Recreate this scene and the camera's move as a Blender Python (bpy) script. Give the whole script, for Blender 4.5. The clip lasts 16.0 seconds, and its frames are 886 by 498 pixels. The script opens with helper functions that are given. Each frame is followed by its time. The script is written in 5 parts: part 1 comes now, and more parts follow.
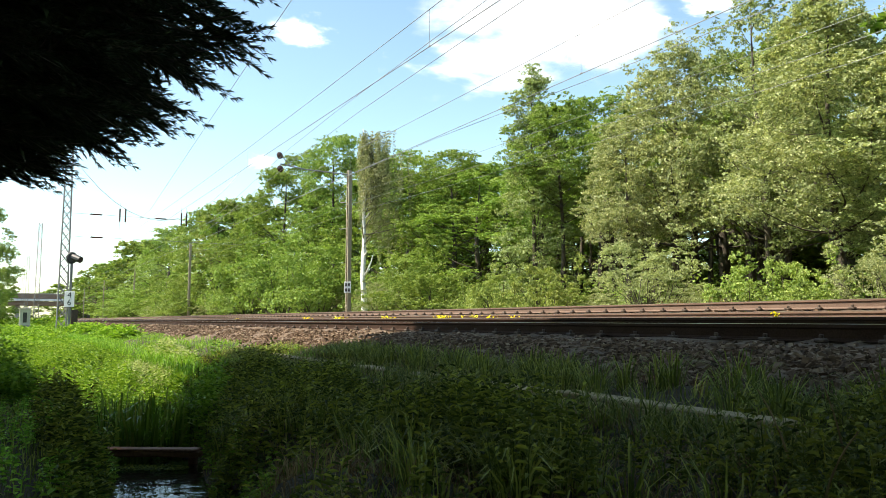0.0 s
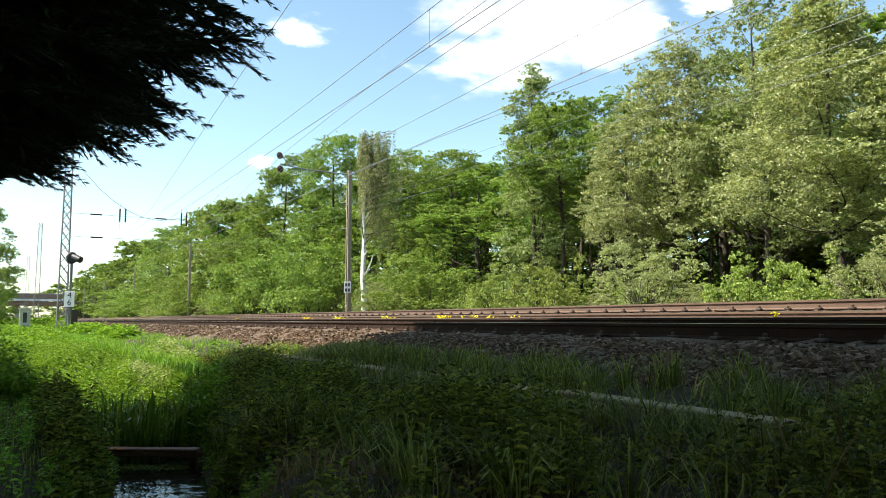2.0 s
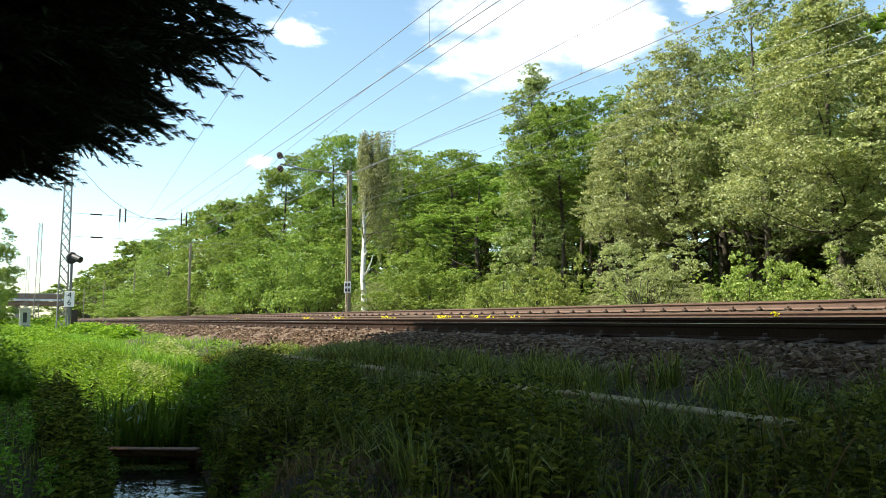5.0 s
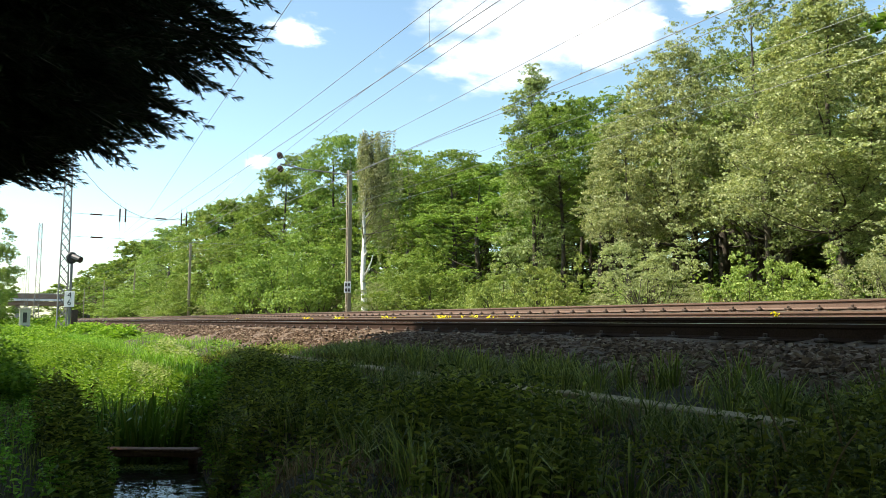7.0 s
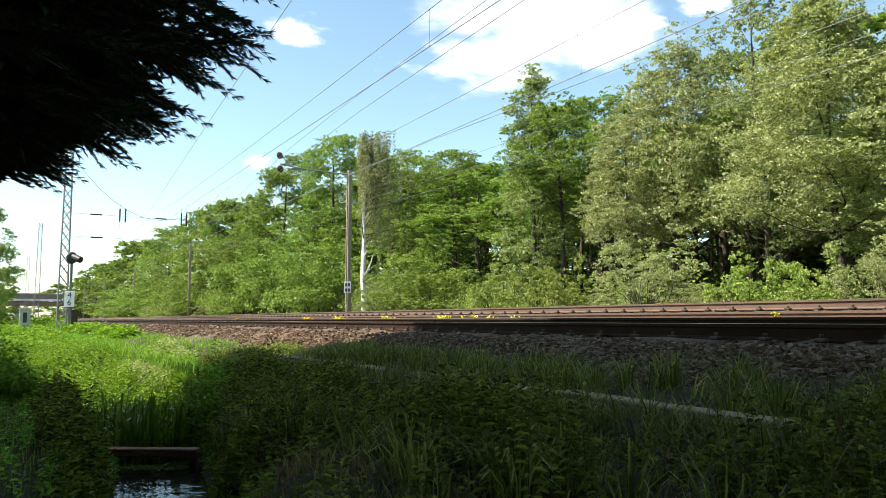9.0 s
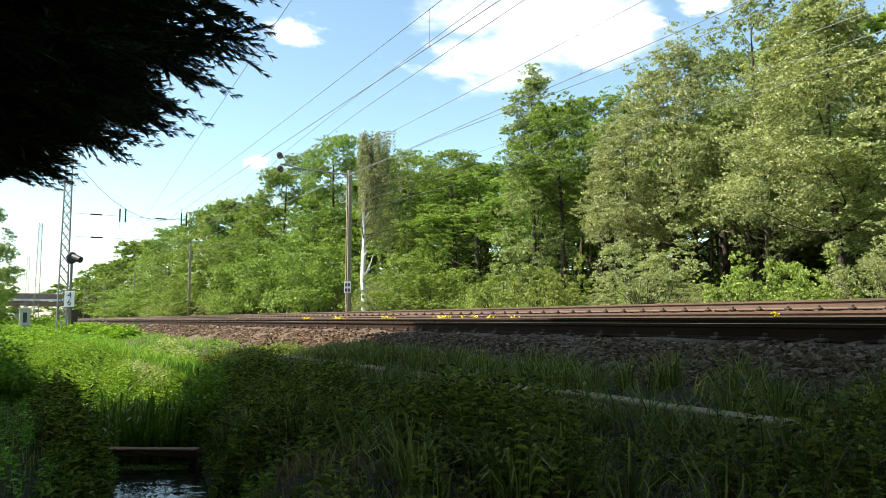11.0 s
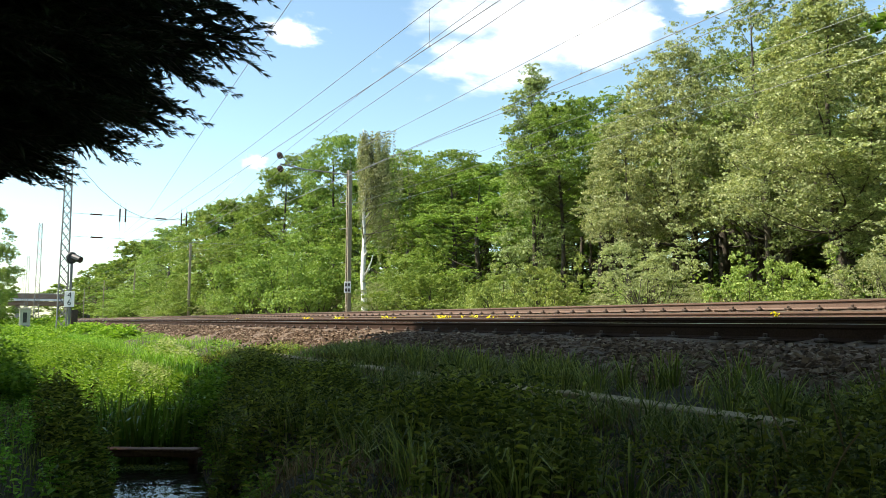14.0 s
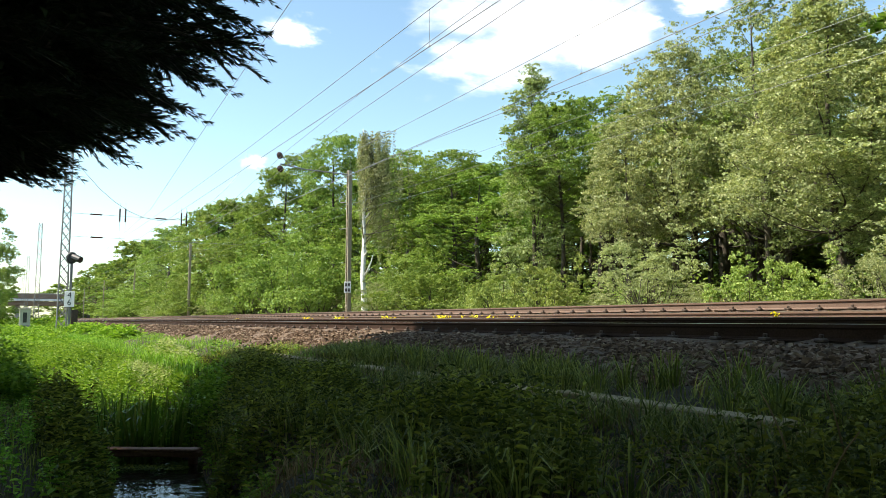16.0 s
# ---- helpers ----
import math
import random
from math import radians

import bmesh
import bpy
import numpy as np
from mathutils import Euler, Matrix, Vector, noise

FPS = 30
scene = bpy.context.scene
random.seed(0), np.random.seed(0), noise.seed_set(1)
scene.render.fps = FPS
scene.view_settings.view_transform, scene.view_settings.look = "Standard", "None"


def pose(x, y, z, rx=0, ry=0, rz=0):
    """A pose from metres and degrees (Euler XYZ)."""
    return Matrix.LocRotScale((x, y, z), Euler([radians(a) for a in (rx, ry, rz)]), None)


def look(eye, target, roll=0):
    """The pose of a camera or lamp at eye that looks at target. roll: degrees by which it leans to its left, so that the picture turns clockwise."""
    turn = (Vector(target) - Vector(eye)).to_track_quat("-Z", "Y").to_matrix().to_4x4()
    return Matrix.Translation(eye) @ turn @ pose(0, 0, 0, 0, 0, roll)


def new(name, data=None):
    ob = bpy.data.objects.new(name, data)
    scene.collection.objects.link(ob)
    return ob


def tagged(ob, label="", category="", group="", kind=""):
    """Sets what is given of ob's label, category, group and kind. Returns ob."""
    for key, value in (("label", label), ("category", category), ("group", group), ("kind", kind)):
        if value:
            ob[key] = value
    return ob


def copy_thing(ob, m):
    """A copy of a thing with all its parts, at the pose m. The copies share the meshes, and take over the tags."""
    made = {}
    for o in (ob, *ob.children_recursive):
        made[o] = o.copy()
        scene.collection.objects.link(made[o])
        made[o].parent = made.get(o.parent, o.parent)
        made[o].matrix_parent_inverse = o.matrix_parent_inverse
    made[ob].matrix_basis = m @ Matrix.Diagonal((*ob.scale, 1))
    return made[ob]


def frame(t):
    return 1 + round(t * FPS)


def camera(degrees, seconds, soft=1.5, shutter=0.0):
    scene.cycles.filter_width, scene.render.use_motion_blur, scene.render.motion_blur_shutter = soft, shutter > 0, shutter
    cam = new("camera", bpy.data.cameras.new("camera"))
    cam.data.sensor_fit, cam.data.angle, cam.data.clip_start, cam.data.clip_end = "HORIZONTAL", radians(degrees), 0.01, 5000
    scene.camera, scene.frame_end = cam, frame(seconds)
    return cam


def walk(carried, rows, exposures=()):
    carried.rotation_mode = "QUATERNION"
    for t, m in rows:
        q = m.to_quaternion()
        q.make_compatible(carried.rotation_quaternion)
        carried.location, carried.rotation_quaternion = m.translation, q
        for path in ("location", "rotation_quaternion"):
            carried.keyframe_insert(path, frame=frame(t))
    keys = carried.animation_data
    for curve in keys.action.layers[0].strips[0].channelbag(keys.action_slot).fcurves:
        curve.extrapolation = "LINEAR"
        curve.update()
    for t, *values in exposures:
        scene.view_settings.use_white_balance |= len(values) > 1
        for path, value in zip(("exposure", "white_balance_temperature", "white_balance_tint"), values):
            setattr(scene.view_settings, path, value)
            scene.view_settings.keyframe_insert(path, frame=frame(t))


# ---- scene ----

import itertools

# The railway runs along x, its far end at -x; y grows away from the camera across both tracks.
EYE = 0.9
cam = camera(62.7, 16.0, soft=0.85)
STAND = pose(0, 0, EYE, 90 + 5.59, 0, 90 - 30.55)
walk(cam, [(0, STAND), (16, STAND)], exposures=[(0, 1.14, 7200, 10), (0.4, 1.0, 6950, 10), (1, 1.0, 6950, 10), (16, 1.0, 6950, 10)])

# ---- world, sun ----
SUN_FROM = Vector((-0.42, -1.0, 1.30)).normalized()
world = bpy.data.worlds.new("sky")
scene.world = world
world.use_nodes = True
wn = world.node_tree.nodes
sky = wn.new("ShaderNodeTexSky")
sky.sky_type = "NISHITA"
sky.sun_disc = False
sky.sun_elevation = math.asin(SUN_FROM.z)
sky.sun_rotation = math.atan2(SUN_FROM.x, SUN_FROM.y)
sky.air_density, sky.dust_density, sky.ozone_density = 1.0, 0.5, 0.0
wn["Background"].inputs["Strength"].default_value = 0.14
haze = wn.new("ShaderNodeMix")
haze.data_type, haze.blend_type = "RGBA", "MULTIPLY"
haze.inputs["Factor"].default_value = 1.0
haze.inputs["B"].default_value = (0.87, 1.0, 0.97, 1)
world.node_tree.links.new(sky.outputs[0], haze.inputs["A"])
world.node_tree.links.new(haze.outputs["Result"], wn["Background"].inputs["Color"])
lamp = bpy.data.lights.new("sun", "SUN")
lamp.energy, lamp.angle, lamp.color = 5.0, radians(0.53), (1.0, 0.95, 0.86)
sun = new("sun", lamp)
sun.matrix_world = look(SUN_FROM * 50, (0, 0, 0))


# ---- materials ----
class Mat:
    """A node material with short ways to add and join nodes."""

    def __init__(self, name):
        self.m = bpy.data.materials.new(name)
        self.m.use_nodes = True
        self.t = self.m.node_tree
        self.p = self.t.nodes["Principled BSDF"]
        self.out = self.t.nodes["Material Output"]

    def node(self, kind, **values):
        n = self.t.nodes.new("ShaderNode" + kind)
        for k, v in values.items():
            n.inputs[k.replace("_", " ")].default_value = v
        return n

    def join(self, a, b):
        self.t.links.new(a, b)

    def place(self):
        return self.node("TexCoord").outputs["Object"]

    def noise(self, scale, detail=4.0, rough=0.55, where=None):
        n = self.node("TexNoise", Scale=scale, Detail=detail, Roughness=rough)
        self.join(where or self.place(), n.inputs["Vector"])
        return n.outputs["Fac"]

    def ramp(self, fac, stops):
        r = self.node("ValToRGB")
        e = r.color_ramp.elements
        while len(e) < len(stops):
            e.new(0.5)
        for k, (pos, col) in zip(e, stops):
            k.position, k.color = pos, (*col, 1)
        self.join(fac, r.inputs["Fac"])
        return r.outputs["Color"]

    def mix(self, fac, a, b, how="MIX"):
        n = self.t.nodes.new("ShaderNodeMix")
        n.data_type, n.blend_type = "RGBA", how
        for socket, v in ((n.inputs["Factor"], fac), (n.inputs["A"], a), (n.inputs["B"], b)):
            if isinstance(v, (int, float)):
                socket.default_value = v
            elif isinstance(v, tuple):
                socket.default_value = (*v, 1)
            else:
                self.join(v, socket)
        return n.outputs["Result"]

    def bump(self, height, strength=0.5, distance=0.02):
        b = self.node("Bump", Strength=strength, Distance=distance)
        self.join(height, b.inputs["Height"])
        self.join(b.outputs["Normal"], self.p.inputs["Normal"])

    def colour(self, c):
        if isinstance(c, tuple):
            self.p.inputs["Base Color"].default_value = (*c, 1)
        else:
            self.join(c, self.p.inputs["Base Color"])


def surface(name, a, b, scale, rough=0.7, metal=0.0, fine=40.0, bump=0.3, depth=0.01, c=None, gloss=0.5):
    """A rough surface of two or three tones, with stains and grain."""
    m = Mat(name)
    big = m.noise(scale)
    small = m.noise(fine, 6.0, 0.65)
    col = m.ramp(big, [(0.32, a), (0.68, b)])
    col = m.mix(0.45, col, m.ramp(small, [(0.3, tuple(v * 0.45 for v in a)), (0.72, c or tuple(min(1, v * 1.35) for v in b))]))
    m.colour(col)
    m.p.inputs["Roughness"].default_value = rough
    m.p.inputs["Metallic"].default_value = metal
    m.p.inputs["Specular IOR Level"].default_value = gloss
    m.bump(small, bump, depth)
    return m.m


def leafy(name, dark, mid, light, rough=0.5, through_light=0.34, patch=0.35, gloss=0.2):
    """Leaves: each its own tint, the whole plant its own cast, and light that shines through."""
    m = Mat(name)
    geo = m.node("NewGeometry")
    info = m.node("ObjectInfo")
    col = m.ramp(geo.outputs["Random Per Island"], [(0.0, dark), (0.5, mid), (1.0, light)])
    col = m.mix(m.noise(patch, 2.0), col, m.mix(0.5, col, m.mix(1.0, col, (1.2, 1.0, 0.7), "MULTIPLY")))
    hsv = m.node("HueSaturation")
    ran = m.node("MapRange", To_Min=0.492, To_Max=0.512)
    m.join(info.outputs["Random"], ran.inputs["Value"])
    m.join(ran.outputs[0], hsv.inputs["Hue"])
    val = m.node("MapRange", To_Min=0.85, To_Max=1.15)
    m.join(info.outputs["Random"], val.inputs["Value"])
    m.join(val.outputs[0], hsv.inputs["Value"])
    m.join(col, hsv.inputs["Color"])
    m.colour(hsv.outputs["Color"])
    m.p.inputs["Roughness"].default_value = rough
    m.p.inputs["Specular IOR Level"].default_value = gloss
    tr = m.node("BsdfTranslucent")
    m.join(m.mix(1.0, hsv.outputs["Color"], (1.15, 1.15, 0.6), "MULTIPLY"), tr.inputs["Color"])
    mix = m.node("MixShader", Fac=through_light)
    m.join(m.p.outputs[0], mix.inputs[1])
    m.join(tr.outputs[0], mix.inputs[2])
    m.join(mix.outputs[0], m.out.inputs["Surface"])
    return m.m


M = {}
M["oak_leaf"] = leafy("oak_leaf", (0.117, 0.200, 0.045), (0.209, 0.323, 0.076), (0.335, 0.446, 0.137), 0.5)
M["young_leaf"] = leafy("young_leaf", (0.181, 0.233, 0.113), (0.362, 0.441, 0.230), (0.555, 0.600, 0.370), 0.5)
M["light_leaf"] = leafy("light_leaf", (0.142, 0.222, 0.060), (0.245, 0.342, 0.101), (0.370, 0.456, 0.173), 0.5)
# darker oak leaf for the unseen trees that shade the bank
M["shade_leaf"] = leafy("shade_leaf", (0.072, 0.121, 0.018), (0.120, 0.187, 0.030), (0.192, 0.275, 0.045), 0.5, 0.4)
M["scrub_leaf"] = leafy("scrub_leaf", (0.171, 0.251, 0.067), (0.302, 0.410, 0.123), (0.467, 0.547, 0.207), 0.5)
M["birch_leaf"] = leafy("birch_leaf", (0.149, 0.203, 0.088), (0.257, 0.324, 0.149), (0.405, 0.472, 0.257), 0.5)
M["willow_leaf"] = leafy("willow_leaf", (0.192, 0.241, 0.118), (0.320, 0.379, 0.194), (0.472, 0.522, 0.306), 0.5)
M["weeping_leaf"] = leafy("weeping_leaf", (0.17, 0.2, 0.1), (0.3, 0.345, 0.19), (0.5, 0.54, 0.36), 0.5)
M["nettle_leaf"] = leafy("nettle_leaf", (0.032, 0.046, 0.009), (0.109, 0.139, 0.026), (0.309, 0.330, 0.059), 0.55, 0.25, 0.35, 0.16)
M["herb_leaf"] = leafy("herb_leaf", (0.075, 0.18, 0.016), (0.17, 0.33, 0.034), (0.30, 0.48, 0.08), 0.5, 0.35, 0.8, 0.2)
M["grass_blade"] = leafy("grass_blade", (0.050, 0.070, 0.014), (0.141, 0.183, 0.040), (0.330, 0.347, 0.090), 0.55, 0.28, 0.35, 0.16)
M["dry_blade"] = leafy("dry_blade", (0.12, 0.08, 0.04), (0.21, 0.15, 0.08), (0.34, 0.26, 0.15), 0.7, 0.25)
M["reed_blade"] = leafy("reed_blade", (0.060, 0.110, 0.018), (0.108, 0.180, 0.027), (0.216, 0.260, 0.063), 0.4)
# dark green needles, colour taken near black for the backlit crown
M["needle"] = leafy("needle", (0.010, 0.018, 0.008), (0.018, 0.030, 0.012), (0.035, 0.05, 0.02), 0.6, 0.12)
M["petal"] = leafy("petal", (0.75, 0.60, 0.0), (0.85, 0.74, 0.01), (0.9, 0.82, 0.03), 0.5, 0.3)
M["bark"] = surface("bark", (0.045, 0.035, 0.025), (0.10, 0.085, 0.06), 3.0, 0.9, 0, 24, 0.8, 0.03)
M["soil"] = surface("soil", (0.024, 0.013, 0.006), (0.05, 0.03, 0.012), 1.1, 0.95, 0, 18, 0.8, 0.05, (0.12, 0.10, 0.06))
M["ballast"] = surface("ballast", (0.09, 0.053, 0.031), (0.155, 0.097, 0.059), 0.9, 0.9, 0, 22, 1.0, 0.05, (0.29, 0.21, 0.14))
# near track: rust darkened, the shade on these rails is in its colour
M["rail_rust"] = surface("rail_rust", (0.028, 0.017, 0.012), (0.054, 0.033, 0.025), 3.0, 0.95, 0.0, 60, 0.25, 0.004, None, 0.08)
# far track: the same rust, lightened for the sun that falls on it
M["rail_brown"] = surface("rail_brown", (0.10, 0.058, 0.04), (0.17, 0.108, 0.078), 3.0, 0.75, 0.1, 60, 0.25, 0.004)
M["rail_head"] = surface("rail_head", (0.42, 0.40, 0.38), (0.58, 0.56, 0.53), 2.0, 0.28, 0.9, 90, 0.05, 0.002)
M["clip_steel"] = surface("clip_steel", (0.05, 0.035, 0.028), (0.10, 0.07, 0.05), 8.0, 0.7, 0.3, 90, 0.3, 0.004)
M["sleeper_concrete"] = surface("sleeper_concrete", (0.10, 0.068, 0.045), (0.17, 0.12, 0.085), 2.5, 0.9, 0, 50, 0.4, 0.006, None, 0.15)
M["trough_concrete"] = surface("trough_concrete", (0.38, 0.28, 0.14), (0.56, 0.43, 0.24), 2.0, 0.9, 0, 45, 0.4, 0.006, (0.42, 0.35, 0.24), 0.15)
M["bridge_concrete"] = surface("bridge_concrete", (0.30, 0.26, 0.22), (0.42, 0.38, 0.33), 0.3, 0.85, 0, 4, 0.2, 0.02)
M["bridge_steel"] = surface("bridge_steel", (0.19, 0.125, 0.085), (0.27, 0.185, 0.13), 0.4, 0.7, 0, 4, 0.1, 0.01)
M["mast_paint"] = surface("mast_paint", (0.30, 0.25, 0.17), (0.46, 0.40, 0.29), 1.2, 0.7, 0.0, 30, 0.2, 0.004, (0.45, 0.36, 0.26))
M["mast_grey"] = surface("mast_grey", (0.16, 0.16, 0.155), (0.25, 0.25, 0.24), 1.2, 0.6, 0.2, 30, 0.2, 0.004)
M["wire"] = surface("wire", (0.16, 0.18, 0.18), (0.25, 0.27, 0.27), 4.0, 0.5, 0.4, 60, 0.1, 0.001)
M["porcelain"] = surface("porcelain", (0.045, 0.022, 0.018), (0.07, 0.035, 0.025), 5.0, 0.25, 0, 40, 0.05, 0.002)
M["white_enamel"] = surface("white_enamel", (0.70, 0.71, 0.70), (0.80, 0.80, 0.79), 3.0, 0.4, 0, 40, 0.05, 0.002)
M["black_paint"] = surface("black_paint", (0.015, 0.015, 0.016), (0.03, 0.03, 0.03), 4.0, 0.5, 0, 40, 0.1, 0.002)
M["plank_wood"] = surface("plank_wood", (0.2, 0.075, 0.04), (0.34, 0.17, 0.1), 3.0, 0.8, 0, 30, 0.5, 0.008)
M["cabinet_paint"] = surface("cabinet_paint", (0.5, 0.46, 0.36), (0.62, 0.58, 0.47), 2.0, 0.55, 0, 20, 0.1, 0.004)
M["glass_dark"] = surface("glass_dark", (0.03, 0.035, 0.04), (0.05, 0.055, 0.06), 3.0, 0.1, 0, 30, 0.02, 0.001)


def birch_bark():
    m = Mat("birch_bark")
    big = m.noise(5.0, 5.0)
    col = m.ramp(big, [(0.26, (0.06, 0.05, 0.045)), (0.36, (0.70, 0.68, 0.65)), (0.7, (0.84, 0.83, 0.81))])
    m.colour(col)
    m.p.inputs["Roughness"].default_value = 0.7
    m.bump(big, 0.3, 0.02)
    return m.m


M["birch_bark"] = birch_bark()


def water_material():
    m = Mat("ditch_water")
    m.colour((0.012, 0.016, 0.010))
    m.p.inputs["Roughness"].default_value = 0.03
    m.p.inputs["IOR"].default_value = 1.33
    m.bump(m.noise(5.0, 3.0), 0.35, 0.03)
    return m.m


M["water"] = water_material()


def cloud_material():
    """White vapour: thick in the middle of its sheet, torn to nothing at the rim."""
    m = Mat("cloud")
    p = m.place()
    grad = m.node("TexGradient")
    grad.gradient_type = "SPHERICAL"
    m.join(p, grad.inputs["Vector"])
    n1 = m.node("TexNoise", Scale=2.1, Detail=9.0, Roughness=0.56)
    m.join(p, n1.inputs["Vector"])
    info = m.node("ObjectInfo")
    n1.noise_dimensions = "4D"
    w = m.node("Math")
    w.operation = "MULTIPLY"
    w.inputs[1].default_value = 37.0
    m.join(info.outputs["Random"], w.inputs[0])
    m.join(w.outputs[0], n1.inputs["W"])
    a = m.node("Math")
    a.operation = "MULTIPLY_ADD"
    m.join(n1.outputs["Fac"], a.inputs[0])
    a.inputs[1].default_value = 1.5
    m.join(grad.outputs["Fac"], a.inputs[2])
    r = m.node("MapRange", From_Min=0.88, From_Max=1.75)
    r.interpolation_type = "SMOOTHSTEP"
    m.join(a.outputs[0], r.inputs["Value"])
    em = m.node("Emission", Strength=1.15)
    em.inputs["Color"].default_value = (1.0, 1.0, 1.0, 1)
    tr = m.node("BsdfTransparent")
    mix = m.node("MixShader")
    m.join(r.outputs[0], mix.inputs[0])
    m.join(tr.outputs[0], mix.inputs[1])
    m.join(em.outputs[0], mix.inputs[2])
    m.join(mix.outputs[0], m.out.inputs["Surface"])
    return m.m


M["cloud"] = cloud_material()

# ---- mesh helpers ----
rng = np.random.default_rng(7)


def mesh_of(name, verts, faces, material, smooth=False):
    me = bpy.data.meshes.new(name)
    me.from_pydata(verts if isinstance(verts, list) else verts.tolist(), [], faces if isinstance(faces, list) else faces.tolist())
    me.materials.append(material)
    if smooth:
        me.shade_smooth()
    return me


def solid(name, me, parent=None, label=""):
    ob = new(name, me)
    ob.parent = parent
    if label:
        ob["label"] = label
    return ob


def thing(name, at, label, category, group="", kind=""):
    ob = new(name)
    ob.empty_display_size = 0.2
    ob.matrix_world = at
    return tagged(ob, label, category, group, kind)


class Shape:
    """Gathers vertices and faces of one mesh."""

    def __init__(self):
        self.v, self.f = [], []

    def add(self, v, f):
        k = len(self.v)
        self.v += [tuple(p) for p in v]
        self.f += [tuple(i + k for i in q) for q in f]
        return self

    def box(self, x0, x1, y0, y1, z0, z1, bevel=0.0):
        b = min(bevel, (x1 - x0) / 3, (y1 - y0) / 3)
        rim = [(x0 + b, y0), (x1 - b, y0), (x1, y0 + b), (x1, y1 - b), (x1 - b, y1), (x0 + b, y1), (x0, y1 - b), (x0, y0 + b)] if b else [(x0, y0), (x1, y0), (x1, y1), (x0, y1)]
        n = len(rim)
        if b:
            cx, cy = (x0 + x1) / 2, (y0 + y1) / 2
            kx, ky = 1 - 2 * b / (x1 - x0), 1 - 2 * b / (y1 - y0)
            inner = [(cx + (x - cx) * kx, cy + (y - cy) * ky) for x, y in rim]
            rings = [(inner, z0), (rim, z0 + b), (rim, z1 - b), (inner, z1)]
        else:
            rings = [(rim, z0), (rim, z1)]
        v = [(x, y, z) for ring, z in rings for x, y in ring]
        f = [tuple(range(n))[::-1], tuple(range(len(v) - n, len(v)))]
        for k in range(len(rings) - 1):
            f += [(k * n + i, k * n + (i + 1) % n, (k + 1) * n + (i + 1) % n, (k + 1) * n + i) for i in range(n)]
        return self.add(v, f)

    def tube(self, points, radii, sides=6):
        pts = [Vector(p) for p in points]
        radii = radii if isinstance(radii, (list, tuple)) else [radii] * len(pts)
        v, f = [], []
        for i, p in enumerate(pts):
            d = (pts[min(i + 1, len(pts) - 1)] - pts[max(i - 1, 0)]).normalized()
            a = d.cross(Vector((0.13, 0.21, 1)) if abs(d.z) < 0.9 else Vector((1, 0.2, 0))).normalized()
            b = d.cross(a)
            for k in range(sides):
                w = 2 * math.pi * (k + 0.5) / sides
                v.append(p + (a * math.cos(w) + b * math.sin(w)) * radii[i])
        for i in range(len(pts) - 1):
            for k in range(sides):
                f.append((i * sides + k, i * sides + (k + 1) % sides, (i + 1) * sides + (k + 1) % sides, (i + 1) * sides + k))
        f += [tuple(range(sides))[::-1], tuple(range(len(v) - sides, len(v)))]
        return self.add(v, f)

    def turned(self, m):
        self.v = [tuple(m @ Vector(p)) for p in self.v]
        return self

    def mesh(self, name, material, smooth=False):
        return mesh_of(name, self.v, self.f, material, smooth)


def unit(a):
    return a / np.maximum(np.linalg.norm(a, axis=-1, keepdims=True), 1e-9)


def leaf_cards(centre, along, normal, length, width):
    """Folded four-cornered leaves: base, two sides, tip."""
    along = unit(along)
    side = unit(np.cross(along, normal))
    up = np.cross(side, along)
    L, W = length[:, None], width[:, None]
    base = centre - along * L * 0.5
    tip = centre + along * L * 0.5 - up * L * 0.12
    a = centre + side * W * 0.5 + up * W * 0.18
    b = centre - side * W * 0.5 + up * W * 0.18
    v = np.stack([base, a, tip, b], 1).reshape(-1, 3)
    f = np.arange(len(v)).reshape(-1, 4)
    return v, f


def oval_leaves(centre, along, normal, length, width):
    """Pointed oval leaves, folded along the midrib and bent down at the tip."""
    along = unit(along)
    side = unit(np.cross(along, normal))
    up = np.cross(side, along)
    L, W = length[:, None], width[:, None]
    base = centre - along * L * 0.5 - up * L * 0.05
    tip = centre + along * L * 0.5 - up * L * 0.16
    rim = [centre + along * L * a + side * W * b + up * W * 0.2 for a, b in ((-0.22, 0.46), (0.16, 0.4), (0.16, -0.4), (-0.22, -0.46))]
    v = np.stack([base, rim[0], rim[1], tip, rim[2], rim[3]], 1).reshape(-1, 3)
    k = np.arange(len(centre))[:, None] * 6
    return v, np.concatenate([k + [0, 1, 2, 3], k + [0, 3, 4, 5]])


def blades(root, lean, height, width, bend):
    """Grass blades: two quads and a tip that bend over to their lean."""
    n = len(root)
    side = unit(np.stack([-lean[:, 1], lean[:, 0], np.zeros(n)], 1))
    H, W, B = height[:, None], width[:, None], bend[:, None]
    flat = np.c_[lean[:, :2], np.zeros(n)]
    z = np.array([[0, 0, 1.0]])
    p0 = root
    p1 = root + z * H * 0.45 + flat * H * B * 0.12
    p2 = root + z * H * (0.84 - 0.14 * B) + flat * H * B * 0.38
    p3 = root + z * H * (1.0 - 0.42 * B) + flat * H * B * 0.72
    v = np.stack([p0 - side * W * 0.5, p0 + side * W * 0.5, p1 + side * W * 0.5, p1 - side * W * 0.5,
                  p2 + side * W * 0.36, p2 - side * W * 0.36, p3], 1).reshape(-1, 3)
    k = np.arange(n)[:, None] * 7
    quads = np.concatenate([k + [0, 1, 2, 3], k + [3, 2, 4, 5]]).tolist()
    tris = (k + [5, 4, 6]).tolist()
    return v, quads + tris


